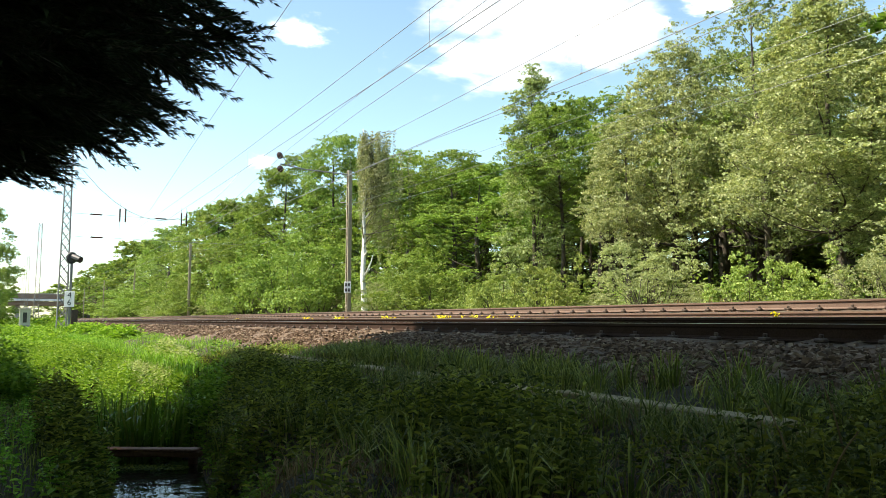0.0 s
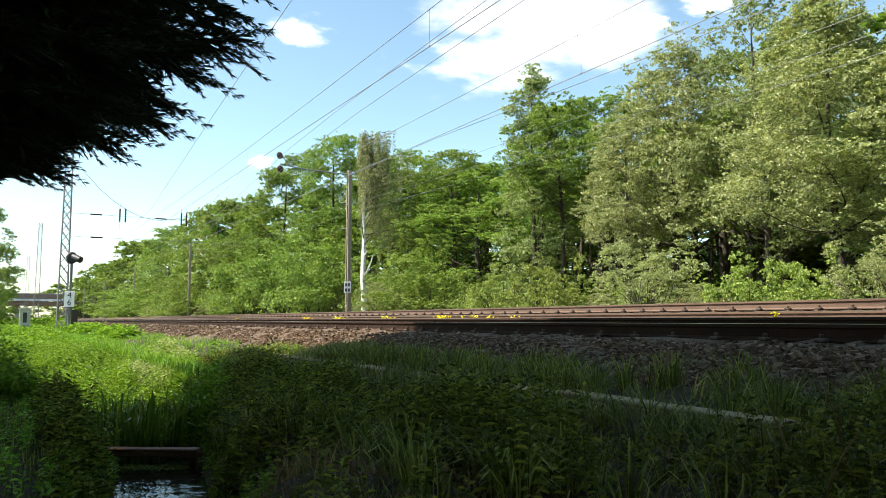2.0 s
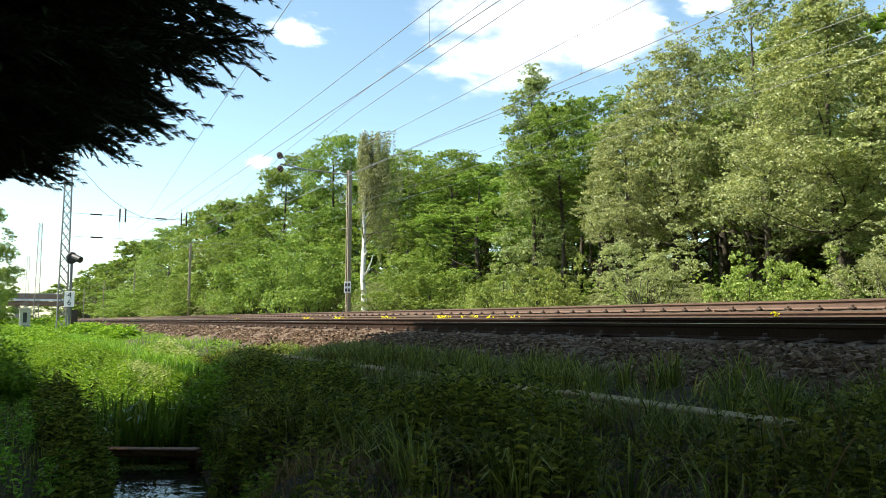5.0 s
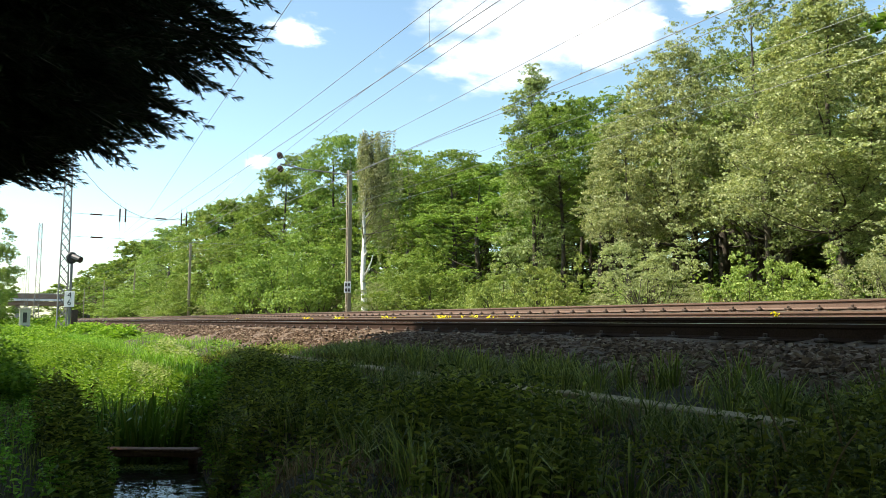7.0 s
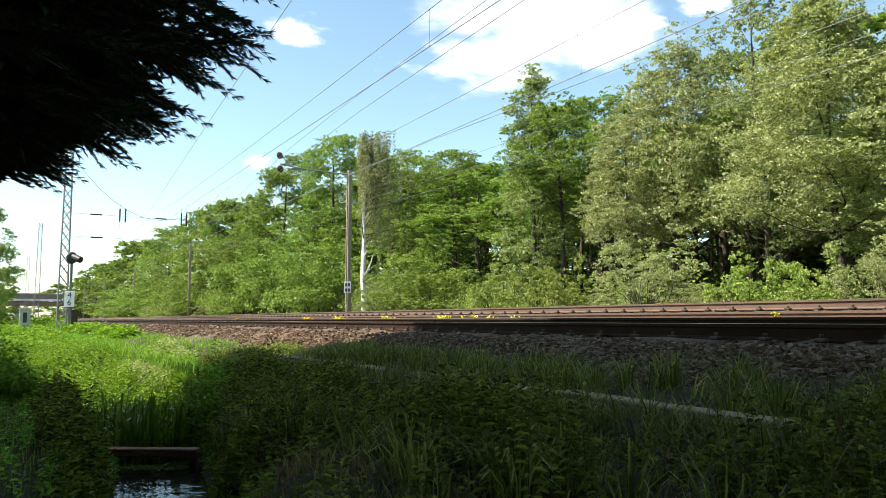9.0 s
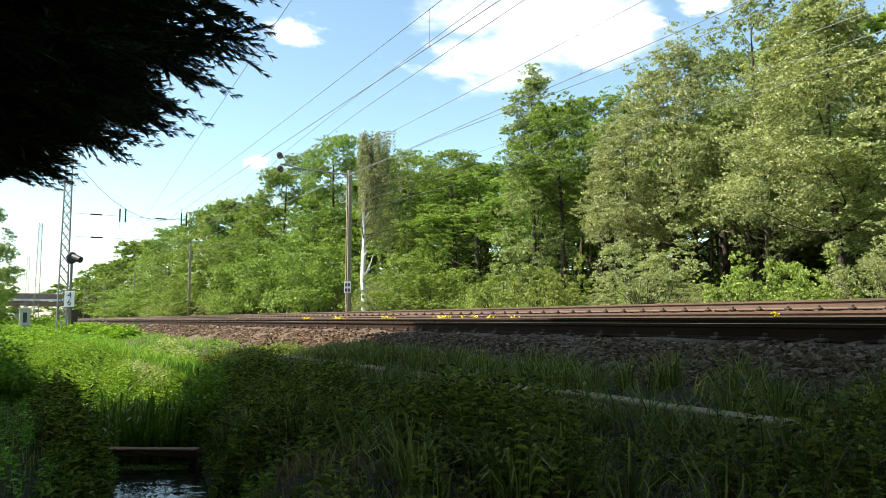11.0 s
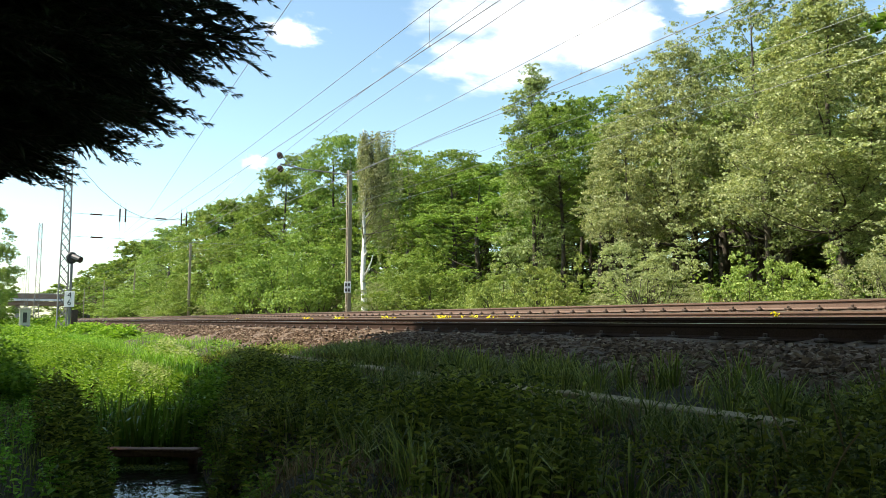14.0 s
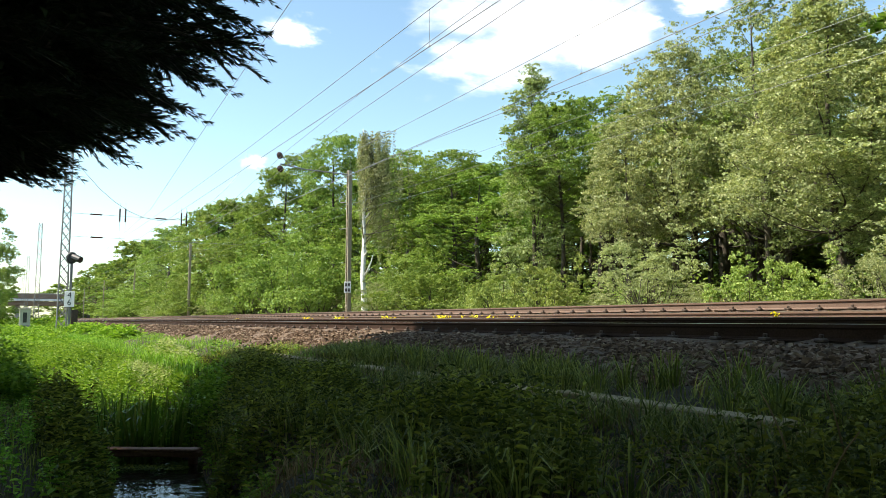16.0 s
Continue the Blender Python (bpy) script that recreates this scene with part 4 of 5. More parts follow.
# ---- signal, cabinet, bridge ----
def build_signal(x, y):
    s = thing("railway_signal", pose(x, y, 0.45), "railway signal seen from behind on a steel post", "signal")
    solid("post", Shape().box(-0.09, 0.09, -0.09, 0.09, -0.9, 4.6, 0.01).mesh("post", M["mast_grey"]), s)
    head = Shape()
    ring = [(0.38 * math.cos(a), 0.44 * math.sin(a)) for a in np.linspace(0, 2 * math.pi, 16, endpoint=False)]
    v = [(dx, y2 * k, z2 * k) for dx, k in ((-0.35, 1.0), (0.06, 1.0), (0.12, 0.85)) for y2, z2 in ring]
    f = [(i + 16 * k, (i + 1) % 16 + 16 * k, (i + 1) % 16 + 16 * (k + 1), i + 16 * (k + 1)) for k in range(2) for i in range(16)] + [tuple(range(16))[::-1], tuple(range(32, 48))]
    head.add([(a, b, c + 5.05) for a, b, c in v], f)
    solid("signal_head", head.mesh("signal_head", M["black_paint"]), s, "oval black back plate")
    solid("hood", Shape().tube([(0.0, 0.1, 5.1), (0.5, 0.55, 4.88)], [0.28, 0.24], 12).mesh("hood", M["black_paint"]), s)
    board(s, pose(0.16, -0.05, 2.0, 0, 0, 90 - 28), 0.72, 1.15, [("4", 0.27, 0.62), ("6", -0.27, 0.62)], "white board with the figures 4 and 6")
    solid("relay_box", Shape().box(-0.2, 0.2, 0.12, 0.55, -0.2, 1.2, 0.02).mesh("relay_box", M["clip_steel"]), s)


build_signal(-60.2, 3.62)


def build_cabinet(x, y):
    z = float(ground_height(x, y)) + 0.25
    c = thing("signal_cabinet", pose(x, y, z) @ Matrix.Diagonal((0.75, 0.75, 0.85, 1)), "cream trackside cabinet with a dark window and roof", "cabinet")
    solid("plinth", Shape().box(-0.7, 0.7, -0.6, 0.6, -0.8, 0.12, 0.02).mesh("plinth", M["bridge_concrete"]), c)
    b = solid("body", Shape().box(-0.6, 0.6, -0.55, 0.55, 0.12, 1.75, 0.03).mesh("body", M["cabinet_paint"]), c)
    solid("roof", Shape().box(-0.75, 0.75, -0.7, 0.7, 1.75, 1.85, 0.02).box(-0.35, 0.35, -0.3, 0.3, 1.85, 1.97, 0.03).mesh("roof", M["cabinet_paint"]), c)
    solid("window", Shape().box(0.6, 0.62, -0.2, 0.2, 0.4, 1.4, 0.008).mesh("window", M["glass_dark"]), b)


build_cabinet(-72.0, 0.95)


def build_bridge(x):
    b = thing("road_bridge", pose(x, 0, 0), "brown girder road bridge across the line, far off", "bridge")
    solid("deck", Shape().box(-4.5, 4.5, -26, 60, 8.5, 10.1, 0.1).mesh("deck", M["bridge_steel"]), b)
    solid("parapet", Shape().box(4.2, 4.4, -26, 60, 10.1, 10.4).mesh("parapet", M["bridge_concrete"]), b)
    solid("girder", Shape().box(-3.5, 3.5, -26, 60, 6.1, 7.6, 0.1).mesh("girder", M["bridge_steel"]), b)
    solid("rail_band", Shape().box(4.3, 4.4, -26, 60, 7.7, 8.45).mesh("rail_band", M["white_enamel"]), b)
    for y in (-3.0, 1.5, 17.0):
        solid("pier", Shape().box(-1.2, 1.2, y - 0.7, y + 0.7, -1.0, 6.1, 0.1).mesh("pier", M["bridge_concrete"]), b)


build_bridge(-300.0)


# ---- plank, reeds, herbs, grass ----
def build_plank():
    w = thing("plank_weir", pose(-8.0, 1.19, -0.42, 2, 0, 56), "old reddish-brown plank laid across the ditch", "plank")
    solid("board", Shape().box(-0.62, 0.62, -0.05, 0.05, -0.045, 0.02, 0.015).mesh("board", M["plank_wood"]), w)
    solid("cap", Shape().box(-0.52, 0.60, -0.075, 0.04, 0.022, 0.042, 0.008).mesh("cap", M["plank_wood"]), w)
    for k in (-0.5, 0.5):
        solid("stake", Shape().box(k - 0.04, k + 0.04, 0.052, 0.12, -0.9, 0.03, 0.01).mesh("stake", M["plank_wood"]), w)


build_plank()


def scatter(n, x0, x1, y0, y1, power=1.0):
    """Even or near-crowded random places: x, y and the ground's height there."""
    x = x1 + (x0 - x1) * rng.random(n) ** power
    y = y0 + (y1 - y0) * rng.random(n)
    return x, y, ground_height(x, y)


def patchy(x, y, scale, cut):
    """Keeps the places where a slow wave pattern is above the cut."""
    w = np.sin(x * scale + 1.7 * np.sin(y * scale * 0.8)) + np.sin(y * scale * 1.3 - 0.9 * np.sin(x * scale * 1.1)) + 0.7 * rng.normal(size=len(x))
    return w > cut


def grass(name, x, y, z, lo, hi, width, mat, label, bend=(0.3, 1.1)):
    n = len(x)
    a = rng.random(n) * 2 * math.pi
    lean = np.stack([np.cos(a), np.sin(a), np.zeros(n)], 1)
    h = lo + (hi - lo) * rng.random(n)
    v, f = blades(np.stack([x, y, z - 0.02], 1), lean, h, width * (0.6 + 0.8 * rng.random(n)), bend[0] + (bend[1] - bend[0]) * rng.random(n))
    return tagged(new(name, mesh_of(name, v, f, mat)), label, "grass", kind="stuff")


def herbs(name, x, y, z, lo, hi, leaf, mat, label, per=16, shape=0.5, swell=0.0):
    """Upright weeds: pairs of leaves that stand off a stem, larger below."""
    n = len(x)
    h = lo + (hi - lo) * rng.random(n)
    h = h * (1 + swell * np.sin(x * 1.1 + 1.9 * np.sin(y * 0.9)) * np.sin(y * 1.7 - 1.3 * np.sin(x * 0.8)))
    t = np.tile(np.linspace(0.22, 1.0, per), n)
    i = np.repeat(np.arange(n), per)
    a = np.tile(np.arange(per) * 2.2, n) + np.repeat(rng.random(n) * 6.28, per)
    size = leaf * (1.15 - 0.55 * t) * (0.7 + 0.6 * rng.random(len(t)))
    lean = rng.normal(0, 0.16, (n, 2))
    out = np.stack([np.cos(a), np.sin(a), 0.25 + 0.5 * (t - 0.6) + rng.normal(0, 0.25, len(t))], 1)
    p = np.stack([x[i] + lean[i, 0] * h[i] * t, y[i] + lean[i, 1] * h[i] * t, z[i] + h[i] * t], 1)
    centre = p + unit(out) * size[:, None] * 0.62
    up = np.tile([[0, 0, 1.0]], (len(t), 1)) + rng.normal(0, 0.3, (len(t), 3))
    v1, f1 = oval_leaves(centre, out, up, size, size * shape)
    la = unit(np.c_[lean, np.zeros(n)] + 1e-4)
    v2, f2 = blades(np.stack([x, y, z - 0.03], 1), la, h * 1.0, np.full(n, 0.006), np.linalg.norm(lean, axis=1))
    k = len(v1)
    return tagged(new(name, mesh_of(name, np.concatenate([v1, v2]), f1.tolist() + [tuple(j + k for j in q) for q in f2], mat)), label, "weeds", kind="stuff")


# the shaded bank before the camera: nettles and tufts of grass
x, y, z = scatter(9500, -13.5, 0.3, 0.2, 3.3, 0.9)
near = np.hypot(x, y)
keep = (z > -0.5) & (near > 2.6) & (y < 3.0) & patchy(x, y, 2.2, np.where(near < 4.2, 0.9, 0.2))
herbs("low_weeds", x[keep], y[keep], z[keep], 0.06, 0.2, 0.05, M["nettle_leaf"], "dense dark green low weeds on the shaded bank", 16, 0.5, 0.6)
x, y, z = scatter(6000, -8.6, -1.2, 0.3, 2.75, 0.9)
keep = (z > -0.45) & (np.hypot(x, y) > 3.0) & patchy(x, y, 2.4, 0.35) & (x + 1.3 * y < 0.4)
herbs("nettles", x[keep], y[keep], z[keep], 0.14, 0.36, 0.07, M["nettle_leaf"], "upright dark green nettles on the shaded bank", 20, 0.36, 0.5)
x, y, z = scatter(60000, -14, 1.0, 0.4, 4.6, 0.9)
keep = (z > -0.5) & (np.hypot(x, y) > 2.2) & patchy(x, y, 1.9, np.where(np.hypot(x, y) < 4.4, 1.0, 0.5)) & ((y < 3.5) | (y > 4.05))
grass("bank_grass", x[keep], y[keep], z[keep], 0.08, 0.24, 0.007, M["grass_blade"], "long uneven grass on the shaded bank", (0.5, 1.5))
x, y, z = scatter(11000, -7.5, -0.5, 1.0, 3.5)
keep = np.hypot(x, y) > 2.7
grass("dry_litter", x[keep], y[keep], z[keep], 0.05, 0.16, 0.006, M["dry_blade"], "flattened brown dead grass and litter on the bank", (0.9, 1.9))
x, y, z = scatter(14000, -13, 1.0, 0.4, 4.7)
keep = (z > -0.4) & (np.hypot(x, y) > 2.4) & patchy(x, y, 1.4, 0.4)
grass("dry_grass", x[keep], y[keep], z[keep], 0.08, 0.24, 0.005, M["dry_blade"], "dead straw-coloured stalks among the green grass", (0.5, 1.3))
x, y, z = scatter(9000, -14, 1.0, 4.15, 4.75)
keep = patchy(x, y, 1.5, 0.55)
grass("edge_grass", x[keep], y[keep], np.maximum(z, bed_top(y))[keep], 0.12, 0.30, 0.009, M["grass_blade"], "tufts of grass growing at the foot of the ballast", (0.6, 1.5))

x, y, z = scatter(10000, -13, 0.5, 3.1, 3.72)
keep = patchy(x, y, 1.7, np.where((x > -5.1) & (x < -3.9), 9.0, np.where(x > -3.7, 0.2, 0.45)))
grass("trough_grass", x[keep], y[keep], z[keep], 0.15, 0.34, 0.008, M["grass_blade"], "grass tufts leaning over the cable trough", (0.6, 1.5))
x, y, z = scatter(420, -2.4, 0.8, 2.9, 4.5)
herbs("corner_weeds", x, y, z, 0.18, 0.4, 0.065, M["nettle_leaf"], "taller weeds that hide the end of the trough", 14)
x, y, z = scatter(900, -8.6, -3.2, 0.1, 2.2)
keep = (z > -0.52) & (z < -0.05) & (np.hypot(x, y) > 3.4)
# brighter herb leaf stands in for the soft light on this slope
herbs("ditch_edge_weeds", x[keep], y[keep], z[keep], 0.10, 0.24, 0.06, M["herb_leaf"], "leafy weeds that hang over the ditch's water", 12)

# arching tussocks
tx, ty, tz = scatter(430, -10.5, 0.6, 1.6, 4.7)
ok = (tz > -0.3) & (np.hypot(tx, ty) > 3.2) & (tx + 1.6 * ty > -4.4)
tx, ty, tz = tx[ok], ty[ok], tz[ok]
i = np.repeat(np.arange(len(tx)), 46)
r, q = 0.11 * np.sqrt(rng.random(len(i))), rng.random(len(i)) * 6.28
gx, gy = tx[i] + r * np.cos(q), ty[i] + r * np.sin(q)
tall = np.where(gy < 2.5, 0.85, np.where(gy < 4.0, 0.4, 0.9))[:, None]
v, f = blades(np.stack([gx, gy, np.maximum(ground_height(gx, gy), np.where(gy > 4.3, bed_top(gy), -9)) - 0.02], 1), np.stack([np.cos(q), np.sin(q), 0 * q], 1),
              tall[:, 0] * (0.2 + 0.3 * rng.random(len(i))), 0.0085 * (0.6 + 0.8 * rng.random(len(i))), 0.35 + 0.9 * rng.random(len(i)))
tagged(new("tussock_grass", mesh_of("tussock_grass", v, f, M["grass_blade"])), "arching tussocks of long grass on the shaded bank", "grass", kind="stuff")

# the ditch's near bank, in shade
x, y, z = scatter(26000, -16, -1.6, -2.6, 0.75, 0.9)
keep = (z > -0.52) & (np.hypot(x, y) > 2.2)
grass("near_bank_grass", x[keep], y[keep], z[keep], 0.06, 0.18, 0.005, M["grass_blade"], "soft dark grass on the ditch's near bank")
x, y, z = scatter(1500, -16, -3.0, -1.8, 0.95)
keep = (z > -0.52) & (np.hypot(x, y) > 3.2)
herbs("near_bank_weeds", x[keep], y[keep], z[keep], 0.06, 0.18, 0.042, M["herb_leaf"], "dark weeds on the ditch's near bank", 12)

# the sunlit ditch beyond: a thick mat of herbs
x, y, z = scatter(10500, -34, -8.6, -3.0, 3.0, 1.5)
keep = (z < -0.05) | (x < -17) | (y < 0.5)
x, y, z = x[keep], y[keep], z[keep]
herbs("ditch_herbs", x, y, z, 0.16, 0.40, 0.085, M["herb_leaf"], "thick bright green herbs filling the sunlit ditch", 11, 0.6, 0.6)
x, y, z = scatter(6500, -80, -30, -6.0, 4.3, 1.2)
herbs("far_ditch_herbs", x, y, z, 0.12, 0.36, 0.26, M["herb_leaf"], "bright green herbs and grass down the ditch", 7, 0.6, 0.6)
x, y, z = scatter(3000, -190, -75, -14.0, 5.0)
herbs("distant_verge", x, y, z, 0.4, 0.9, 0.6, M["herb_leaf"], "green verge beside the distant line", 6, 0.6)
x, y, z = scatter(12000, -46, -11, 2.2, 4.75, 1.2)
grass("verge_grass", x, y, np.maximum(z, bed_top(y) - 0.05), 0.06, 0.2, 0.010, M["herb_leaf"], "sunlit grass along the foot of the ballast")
x, y, z = scatter(9000, -60, 2, 14.6, 16.2)
grass("wood_edge_grass", x, y, z, 0.15, 0.5, 0.016, M["grass_blade"], "rough grass between the ballast and the bushes")
x, y, z = scatter(420, -13.4, -10.6, 14.1, 14.8)
grass("dry_tuft", x, y, np.maximum(z, bed_top(y)), 0.35, 0.75, 0.016, M["dry_blade"], "bleached dead grass beside the far track", (0.1, 0.7))


x, y, z = scatter(300, -19.0, -15.0, 2.2, 3.2)
herbs("pale_herbs", x, y, z, 0.14, 0.32, 0.10, M["willow_leaf"], "pale silvery herbs on the sunlit ditch bank", 12, 0.5)
x, y, z = scatter(160, -26.0, -12.0, -1.0, 3.0)
herbs("tall_herbs", x, y, z, 0.35, 0.55, 0.12, M["herb_leaf"], "taller herbs standing out of the ditch's green", 14, 0.5)


x, y, z = scatter(2600, -95, 3, 17.6, 31.0)
herbs("undergrowth", x, y, z, 0.6, 1.7, 0.24, M["oak_leaf"], "dim leafy undergrowth on the floor of the wood", 10, 0.6)


def reed_clump(x, y, n, lo, hi, label):
    """A clump of sword-leaved reeds, one plant."""
    c = thing("reed_clump", pose(x, y, float(ground_height(x, y))), label, "reeds", "reeds in the ditch")
    a = rng.random(n) * 2 * math.pi
    r = 0.26 * np.sqrt(rng.random(n))
    lean = np.stack([np.cos(a), np.sin(a), np.zeros(n)], 1)
    root = np.stack([r * np.cos(a), r * np.sin(a), np.full(n, -0.03)], 1)
    v, f = blades(root, lean, lo + (hi - lo) * rng.random(n), 0.03 * (0.6 + 0.7 * rng.random(n)), 0.12 + 0.75 * rng.random(n) ** 2)
    solid("foliage", mesh_of("foliage", v, f, M["reed_blade"]), c)
    return c


REEDS = [(-8.6, 0.75, 34, 0.35, 0.7), (-8.6, 1.0, 44, 0.45, 0.85), (-8.7, 1.3, 50, 0.5, 0.95), (-8.8, 1.6, 50, 0.5, 1.0), (-9.0, 1.85, 46, 0.4, 0.75),
         (-9.4, 2.05, 36, 0.3, 0.6), (-9.4, 1.5, 40, 0.5, 0.95), (-9.4, 1.1, 30, 0.4, 0.8), (-9.9, 2.2, 30, 0.25, 0.5), (-10.4, 2.4, 20, 0.2, 0.4)]
SWAY_REEDS = [reed_clump(*r, "clump of tall green sword-leaved reeds in the ditch") for r in REEDS]


# a raft of duckweed behind the plank
n = 420
a, r = rng.random(n) * 6.28, np.sqrt(rng.random(n))
p = np.stack([-7.75 + 0.16 * r * np.cos(a) + 0.16 * r * np.sin(a), 1.28 + 0.30 * r * np.sin(a), -0.546 + 0.012 * rng.random(n)], 1)
v, f = leaf_cards(p, random_dirs(n) * [1, 1, 0.1], np.tile([[0, 0, 1.0]], (n, 1)) + rng.normal(0, 0.15, (n, 3)), np.full(n, 0.035), np.full(n, 0.03))
tagged(new("duckweed", mesh_of("duckweed", v, f, M["nettle_leaf"])), "green raft of duckweed on the ditch's water", "water plants", kind="stuff")


def yellow_flowers(x, y, n, spread):
    """A low cushion of yellow blooms among the stones."""
    z = float(bed_top(y))
    c = thing("yellow_flowers", pose(x, y, z), "low clump of bright yellow flowers among the ballast", "flowers", "yellow flowers on the line")
    p = np.stack([rng.normal(0, spread, n), rng.normal(0, spread * 0.7, n), 0.10 + 0.13 * rng.random(n)], 1)
    v, f = leaf_cards(p, random_dirs(n) * [1, 1, 0.3], np.tile([[0, -0.6, 0.8]], (n, 1)) + rng.normal(0, 0.3, (n, 3)), np.full(n, 0.05), np.full(n, 0.046))
    tagged(solid("bloom_cushion", mesh_of("bloom_cushion", v, f, M["petal"]), c), kind="stuff")
    a = rng.random(n) * 6.28
    v, f = blades(np.c_[p[:, :2], np.zeros(n)], np.stack([np.cos(a), np.sin(a), 0 * a], 1), p[:, 2] + 0.01, np.full(n, 0.012), 0.3 + 0.4 * rng.random(n))
    solid("stalk_cushion", mesh_of("stalk_cushion", v, f, M["nettle_leaf"]), c)


FLOWERS = [(-37.60, 9.9, 14, 0.1), (-27.16, 9.9, 20, 0.12), (-23.52, 9.7, 70, 0.14), (-19.76, 9.7, 50, 0.13), (-16.41, 9.7, 60, 0.12), (-17.12, 10.0, 30, 0.1), (-14.96, 9.7, 30, 0.09), (-13.74, 9.4, 20, 0.07), (-12.97, 9.4, 18, 0.07), (-6.80, 9.7, 16, 0.06), (-26.65, 9.6, 16, 0.08), (-14.92, 9.3, 10, 0.05)]
for x, y, n, spread in FLOWERS:
    yellow_flowers(x, y, max(9, n), spread)


def dead_stalk(x, y, h, lean):
    """A single dry stalk that leans over the bank."""
    z = float(ground_height(x, y))
    s = thing("dry_stalk", pose(x, y, z), "single dry pale stalk standing in the weeds", "stalk", "dry stalks")
    pts = [(lean * h * (k / 6) ** 1.8, 0.1 * lean * h * k / 6, h * k / 6 * (1 - 0.05 * k / 6)) for k in range(7)]
    solid("stem", Shape().tube(pts, [0.007 - 0.0007 * k for k in range(7)], 5).mesh("stem", M["dry_blade"]), s)
    return s


STALKS = [dead_stalk(-2.05, 3.0, 0.42, -0.35), dead_stalk(-1.75, 2.75, 0.36, 0.4), dead_stalk(-1.95, 3.25, 0.5, -0.2), dead_stalk(-3.4, 2.6, 0.34, 0.4)]


# ---- the conifer over the camera's shoulder ----
CX, CY = -4.3, -1.55


def conifer_branch(length, n_side, steps, per, ln0, wide, seed):
    """A branch along +x: side shoots that droop, each feathered with short twigs."""
    r = np.random.default_rng(seed)
    wood = Shape()
    axis = [Vector((length * k / 6, 0.06 * math.sin(k), 0.10 * length * math.sin(k / 6 * 2.2) - 0.10 * length * (k / 6) ** 2)) for k in range(7)]
    wood.tube(axis, [0.03 * (1.1 - k / 6) + 0.003 for k in range(7)], 5)
    P, A, L = [], [], []
    for i in range(n_side):
        t = 0.15 + 0.85 * (i / n_side)
        k = min(5, int(t * 6))
        root = axis[k].lerp(axis[k + 1], t * 6 - k)
        side = -1 if i % 2 else 1
        reach = (0.46 - 0.24 * t) * (0.6 + 0.6 * r.random())
        d = Vector((0.85 + 0.2 * r.normal(), side * (0.8 - 0.45 * t) + 0.2 * r.normal(), 0.15 * r.normal()))
        d.normalize()
        pts = [root + d * reach * j / steps + Vector((0, 0, -0.32 * reach * (j / steps) ** 2 + 0.008 * r.normal())) for j in range(steps + 1)]
        wood.tube([pts[0], pts[steps // 2], pts[-1]], [0.006, 0.004, 0.002], 3)
        jj = np.repeat(np.arange(steps + 1), per)
        w = unit(unit(r.normal(size=(len(jj), 3))) * 0.62 + np.array(d)[None] * 1.0 + np.array([[0, 0, -0.35]]))
        ln = ln0 * (0.5 + 0.8 * r.random(len(jj))) * (1.1 - 0.45 * jj / steps)
        P.append(np.array(pts)[jj] + np.array(d)[None] * reach / steps * r.random((len(jj), 1)))
        A.append(w)
        L.append(ln)
    P, A, L = np.concatenate(P), np.concatenate(A), np.concatenate(L)
    across = unit(np.cross(A, r.normal(size=A.shape))) * wide * 0.5
    v = np.stack([P - across, P + across, P + A * L[:, None]], 1).reshape(-1, 3)
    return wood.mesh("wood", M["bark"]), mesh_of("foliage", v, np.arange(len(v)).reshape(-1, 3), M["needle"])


CONIFER = thing("conifer_tree", pose(CX, CY, float(ground_height(CX, CY))), "dark drooping conifer in shade beside the ditch", "tree")
CG = float(ground_height(CX, CY))
solid("trunk", Shape().tube([(0.03 * math.sin(k), 0.03 * math.cos(2 * k), -0.3 + k * 1.0) for k in range(11)], [0.16 - 0.014 * k for k in range(11)], 9).mesh("trunk", M["bark"], True), CONIFER)
LONG = 2.2
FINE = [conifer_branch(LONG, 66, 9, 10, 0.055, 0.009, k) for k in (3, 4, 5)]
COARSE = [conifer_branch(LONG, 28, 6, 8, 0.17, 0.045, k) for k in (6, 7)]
BRANCHES = []


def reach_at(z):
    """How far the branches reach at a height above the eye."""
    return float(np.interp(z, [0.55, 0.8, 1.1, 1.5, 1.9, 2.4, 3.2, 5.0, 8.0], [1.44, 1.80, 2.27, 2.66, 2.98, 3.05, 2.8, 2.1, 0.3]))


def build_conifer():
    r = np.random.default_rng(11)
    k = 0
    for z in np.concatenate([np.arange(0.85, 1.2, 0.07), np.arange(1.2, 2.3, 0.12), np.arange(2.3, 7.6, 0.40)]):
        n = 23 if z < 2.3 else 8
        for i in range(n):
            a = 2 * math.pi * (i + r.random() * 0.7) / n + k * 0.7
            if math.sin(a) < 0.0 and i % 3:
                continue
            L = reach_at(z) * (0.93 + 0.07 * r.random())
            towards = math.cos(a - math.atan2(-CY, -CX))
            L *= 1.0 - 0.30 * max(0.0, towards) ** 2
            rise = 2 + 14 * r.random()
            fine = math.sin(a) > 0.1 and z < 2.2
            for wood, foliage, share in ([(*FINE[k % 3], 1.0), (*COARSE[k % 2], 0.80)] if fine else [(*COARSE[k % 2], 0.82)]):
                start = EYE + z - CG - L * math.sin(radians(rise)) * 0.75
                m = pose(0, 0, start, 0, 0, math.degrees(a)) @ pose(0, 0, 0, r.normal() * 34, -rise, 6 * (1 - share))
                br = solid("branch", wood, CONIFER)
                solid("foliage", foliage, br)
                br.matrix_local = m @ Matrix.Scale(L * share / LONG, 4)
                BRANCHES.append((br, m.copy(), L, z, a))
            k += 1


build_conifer()


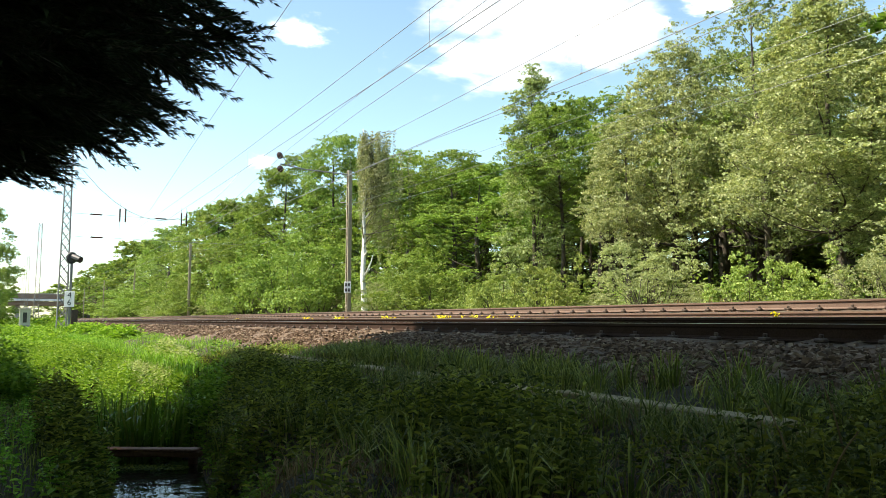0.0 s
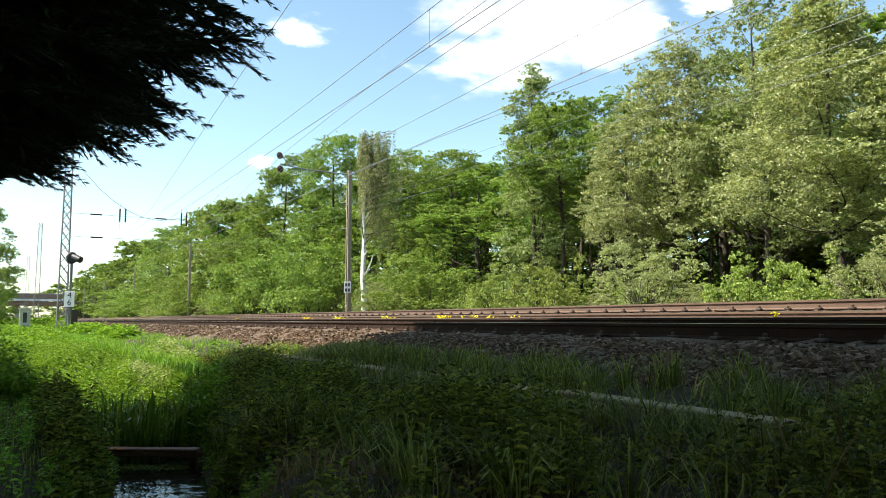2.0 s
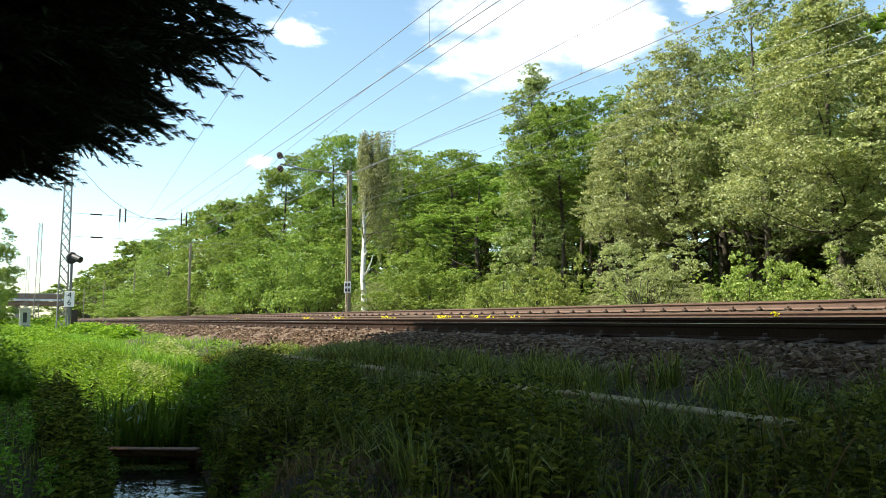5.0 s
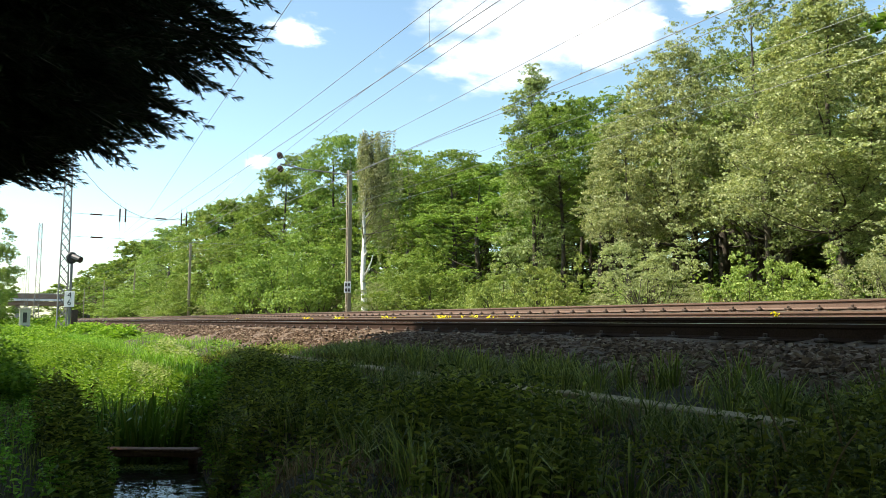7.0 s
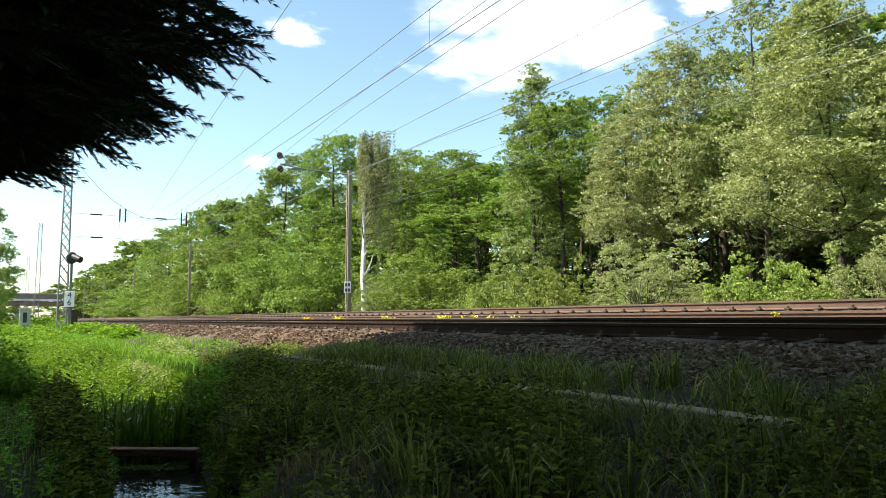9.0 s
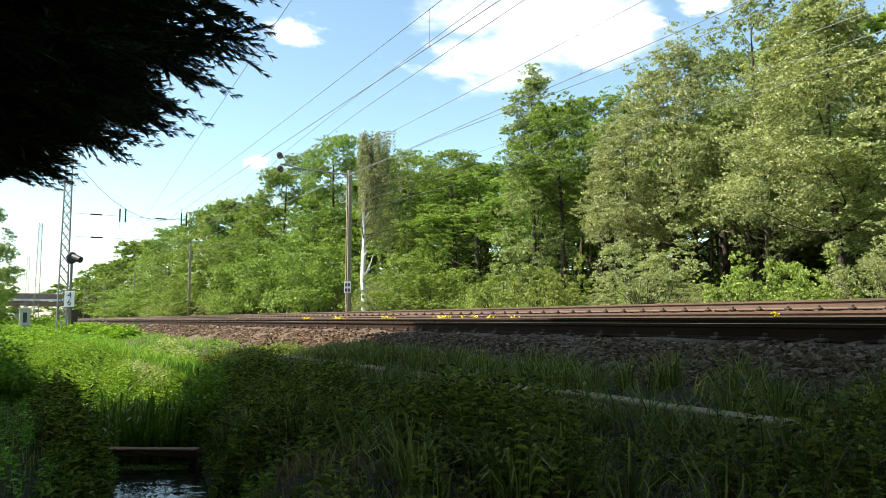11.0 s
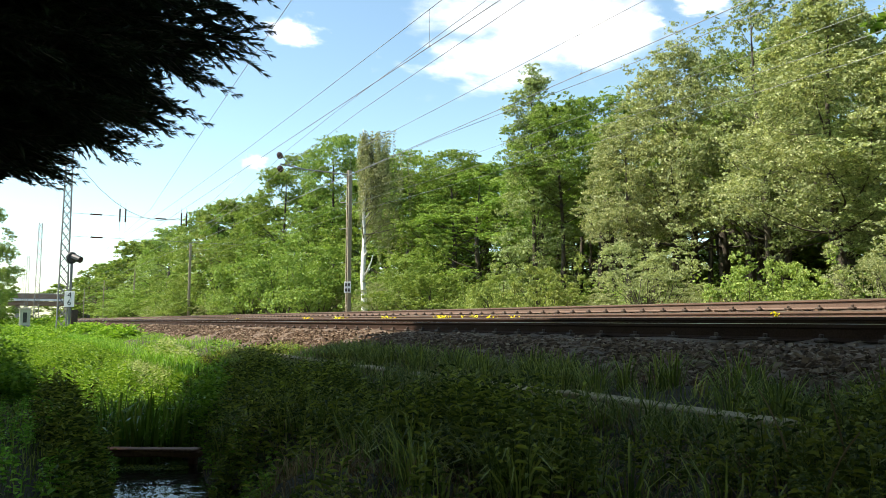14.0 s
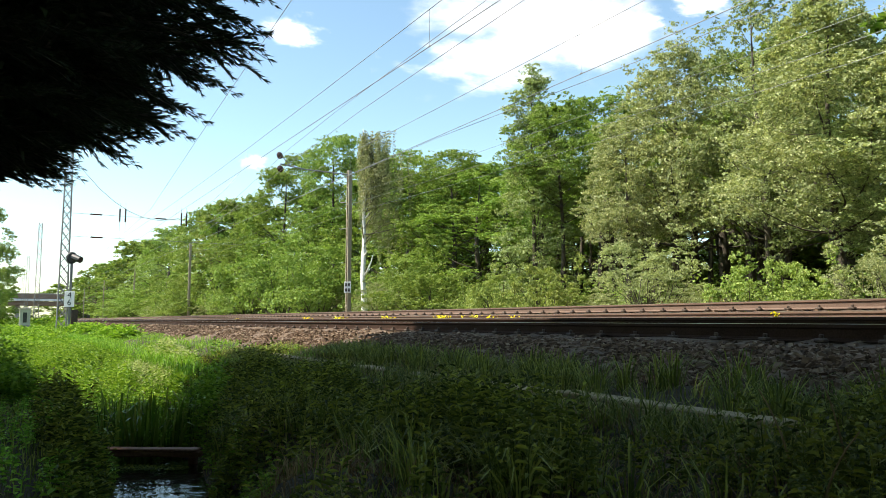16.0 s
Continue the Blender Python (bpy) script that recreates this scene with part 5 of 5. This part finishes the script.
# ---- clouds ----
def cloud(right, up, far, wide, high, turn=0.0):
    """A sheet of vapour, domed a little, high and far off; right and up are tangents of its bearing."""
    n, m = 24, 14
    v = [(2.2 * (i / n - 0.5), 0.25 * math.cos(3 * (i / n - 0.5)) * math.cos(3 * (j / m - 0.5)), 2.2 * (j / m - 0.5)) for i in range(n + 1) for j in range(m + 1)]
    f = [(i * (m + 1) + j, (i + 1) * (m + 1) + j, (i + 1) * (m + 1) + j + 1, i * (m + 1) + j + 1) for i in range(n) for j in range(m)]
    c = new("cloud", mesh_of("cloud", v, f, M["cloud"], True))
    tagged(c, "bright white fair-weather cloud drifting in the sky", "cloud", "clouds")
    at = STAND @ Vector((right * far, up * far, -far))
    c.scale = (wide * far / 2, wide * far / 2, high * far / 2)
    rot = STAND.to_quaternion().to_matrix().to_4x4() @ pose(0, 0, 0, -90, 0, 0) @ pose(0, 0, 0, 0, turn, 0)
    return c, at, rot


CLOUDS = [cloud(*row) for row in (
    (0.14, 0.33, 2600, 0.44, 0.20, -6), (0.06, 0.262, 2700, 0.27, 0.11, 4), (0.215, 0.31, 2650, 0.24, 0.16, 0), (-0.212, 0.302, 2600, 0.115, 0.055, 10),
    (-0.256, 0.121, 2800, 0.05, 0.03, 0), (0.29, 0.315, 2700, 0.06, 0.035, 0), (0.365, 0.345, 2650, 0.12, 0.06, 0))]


# ---- what moves: the wind in the conifer, reeds and stalks, and the drifting clouds ----
GUSTS = ((0.0, 0.0), (0.5, -0.2), (1.0, 0.0), (1.5, 0.6), (2.0, 0.3), (2.5, 2.2), (3.0, 1.3), (3.5, -0.6), (4.0, 0.1), (4.7, 0.5), (5.5, -0.3), (6.0, 0.2), (6.5, -0.8), (7.0, -1.0), (7.5, 0.9),
         (8.0, 0.0), (8.5, -0.3), (9.0, 0.3), (9.8, 0.0), (10.6, 0.4), (11.5, 0.7), (12.0, 0.0), (12.5, 0.4), (13.0, 0.5), (13.5, 0.6), (14.0, 0.8), (14.5, 0.75), (15.0, 0.6), (15.5, 0.7), (16.0, 0.3))


stones("ballast_stones", 19000, -12, 2, 4.75, 6.12, 0.014, 0.034, "coarse crushed brown stones below the nearest rail")


def motions():
    for k, (br, m, L, z, a) in enumerate(BRANCHES):
        if z > 2.6:
            continue
        rows = []
        for t, g in GUSTS:
            up = -0.38 * g - 0.25 * math.sin(2.1 * t + 1.3 * k)
            swing = 0.3 * g * math.sin(k) + 0.35 * math.sin(1.7 * t + 2.1 * k)
            rows.append((t, m @ pose(0, 0, 0, 0, up, swing)))
        walk(br, rows)
    for k, c in enumerate(SWAY_REEDS):
        base = c.matrix_world.copy()
        walk(c, [(t, base @ pose(0, 0, 0, 0.7 * g + 0.5 * math.sin(1.9 * t + k), 0.6 * math.sin(1.3 * t + 2 * k), 0)) for t, g in GUSTS])
    for k, c in enumerate(STALKS):
        base = c.matrix_world.copy()
        walk(c, [(t, base @ pose(0, 0, 0, 0.8 * math.sin(2.3 * t + k), 1.2 * g, 0)) for t, g in GUSTS])
    right = (STAND.to_3x3() @ Vector((1, 0, 0))).normalized()
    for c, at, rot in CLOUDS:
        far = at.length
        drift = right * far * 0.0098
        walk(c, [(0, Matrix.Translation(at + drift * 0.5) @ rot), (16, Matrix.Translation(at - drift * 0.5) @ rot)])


motions()
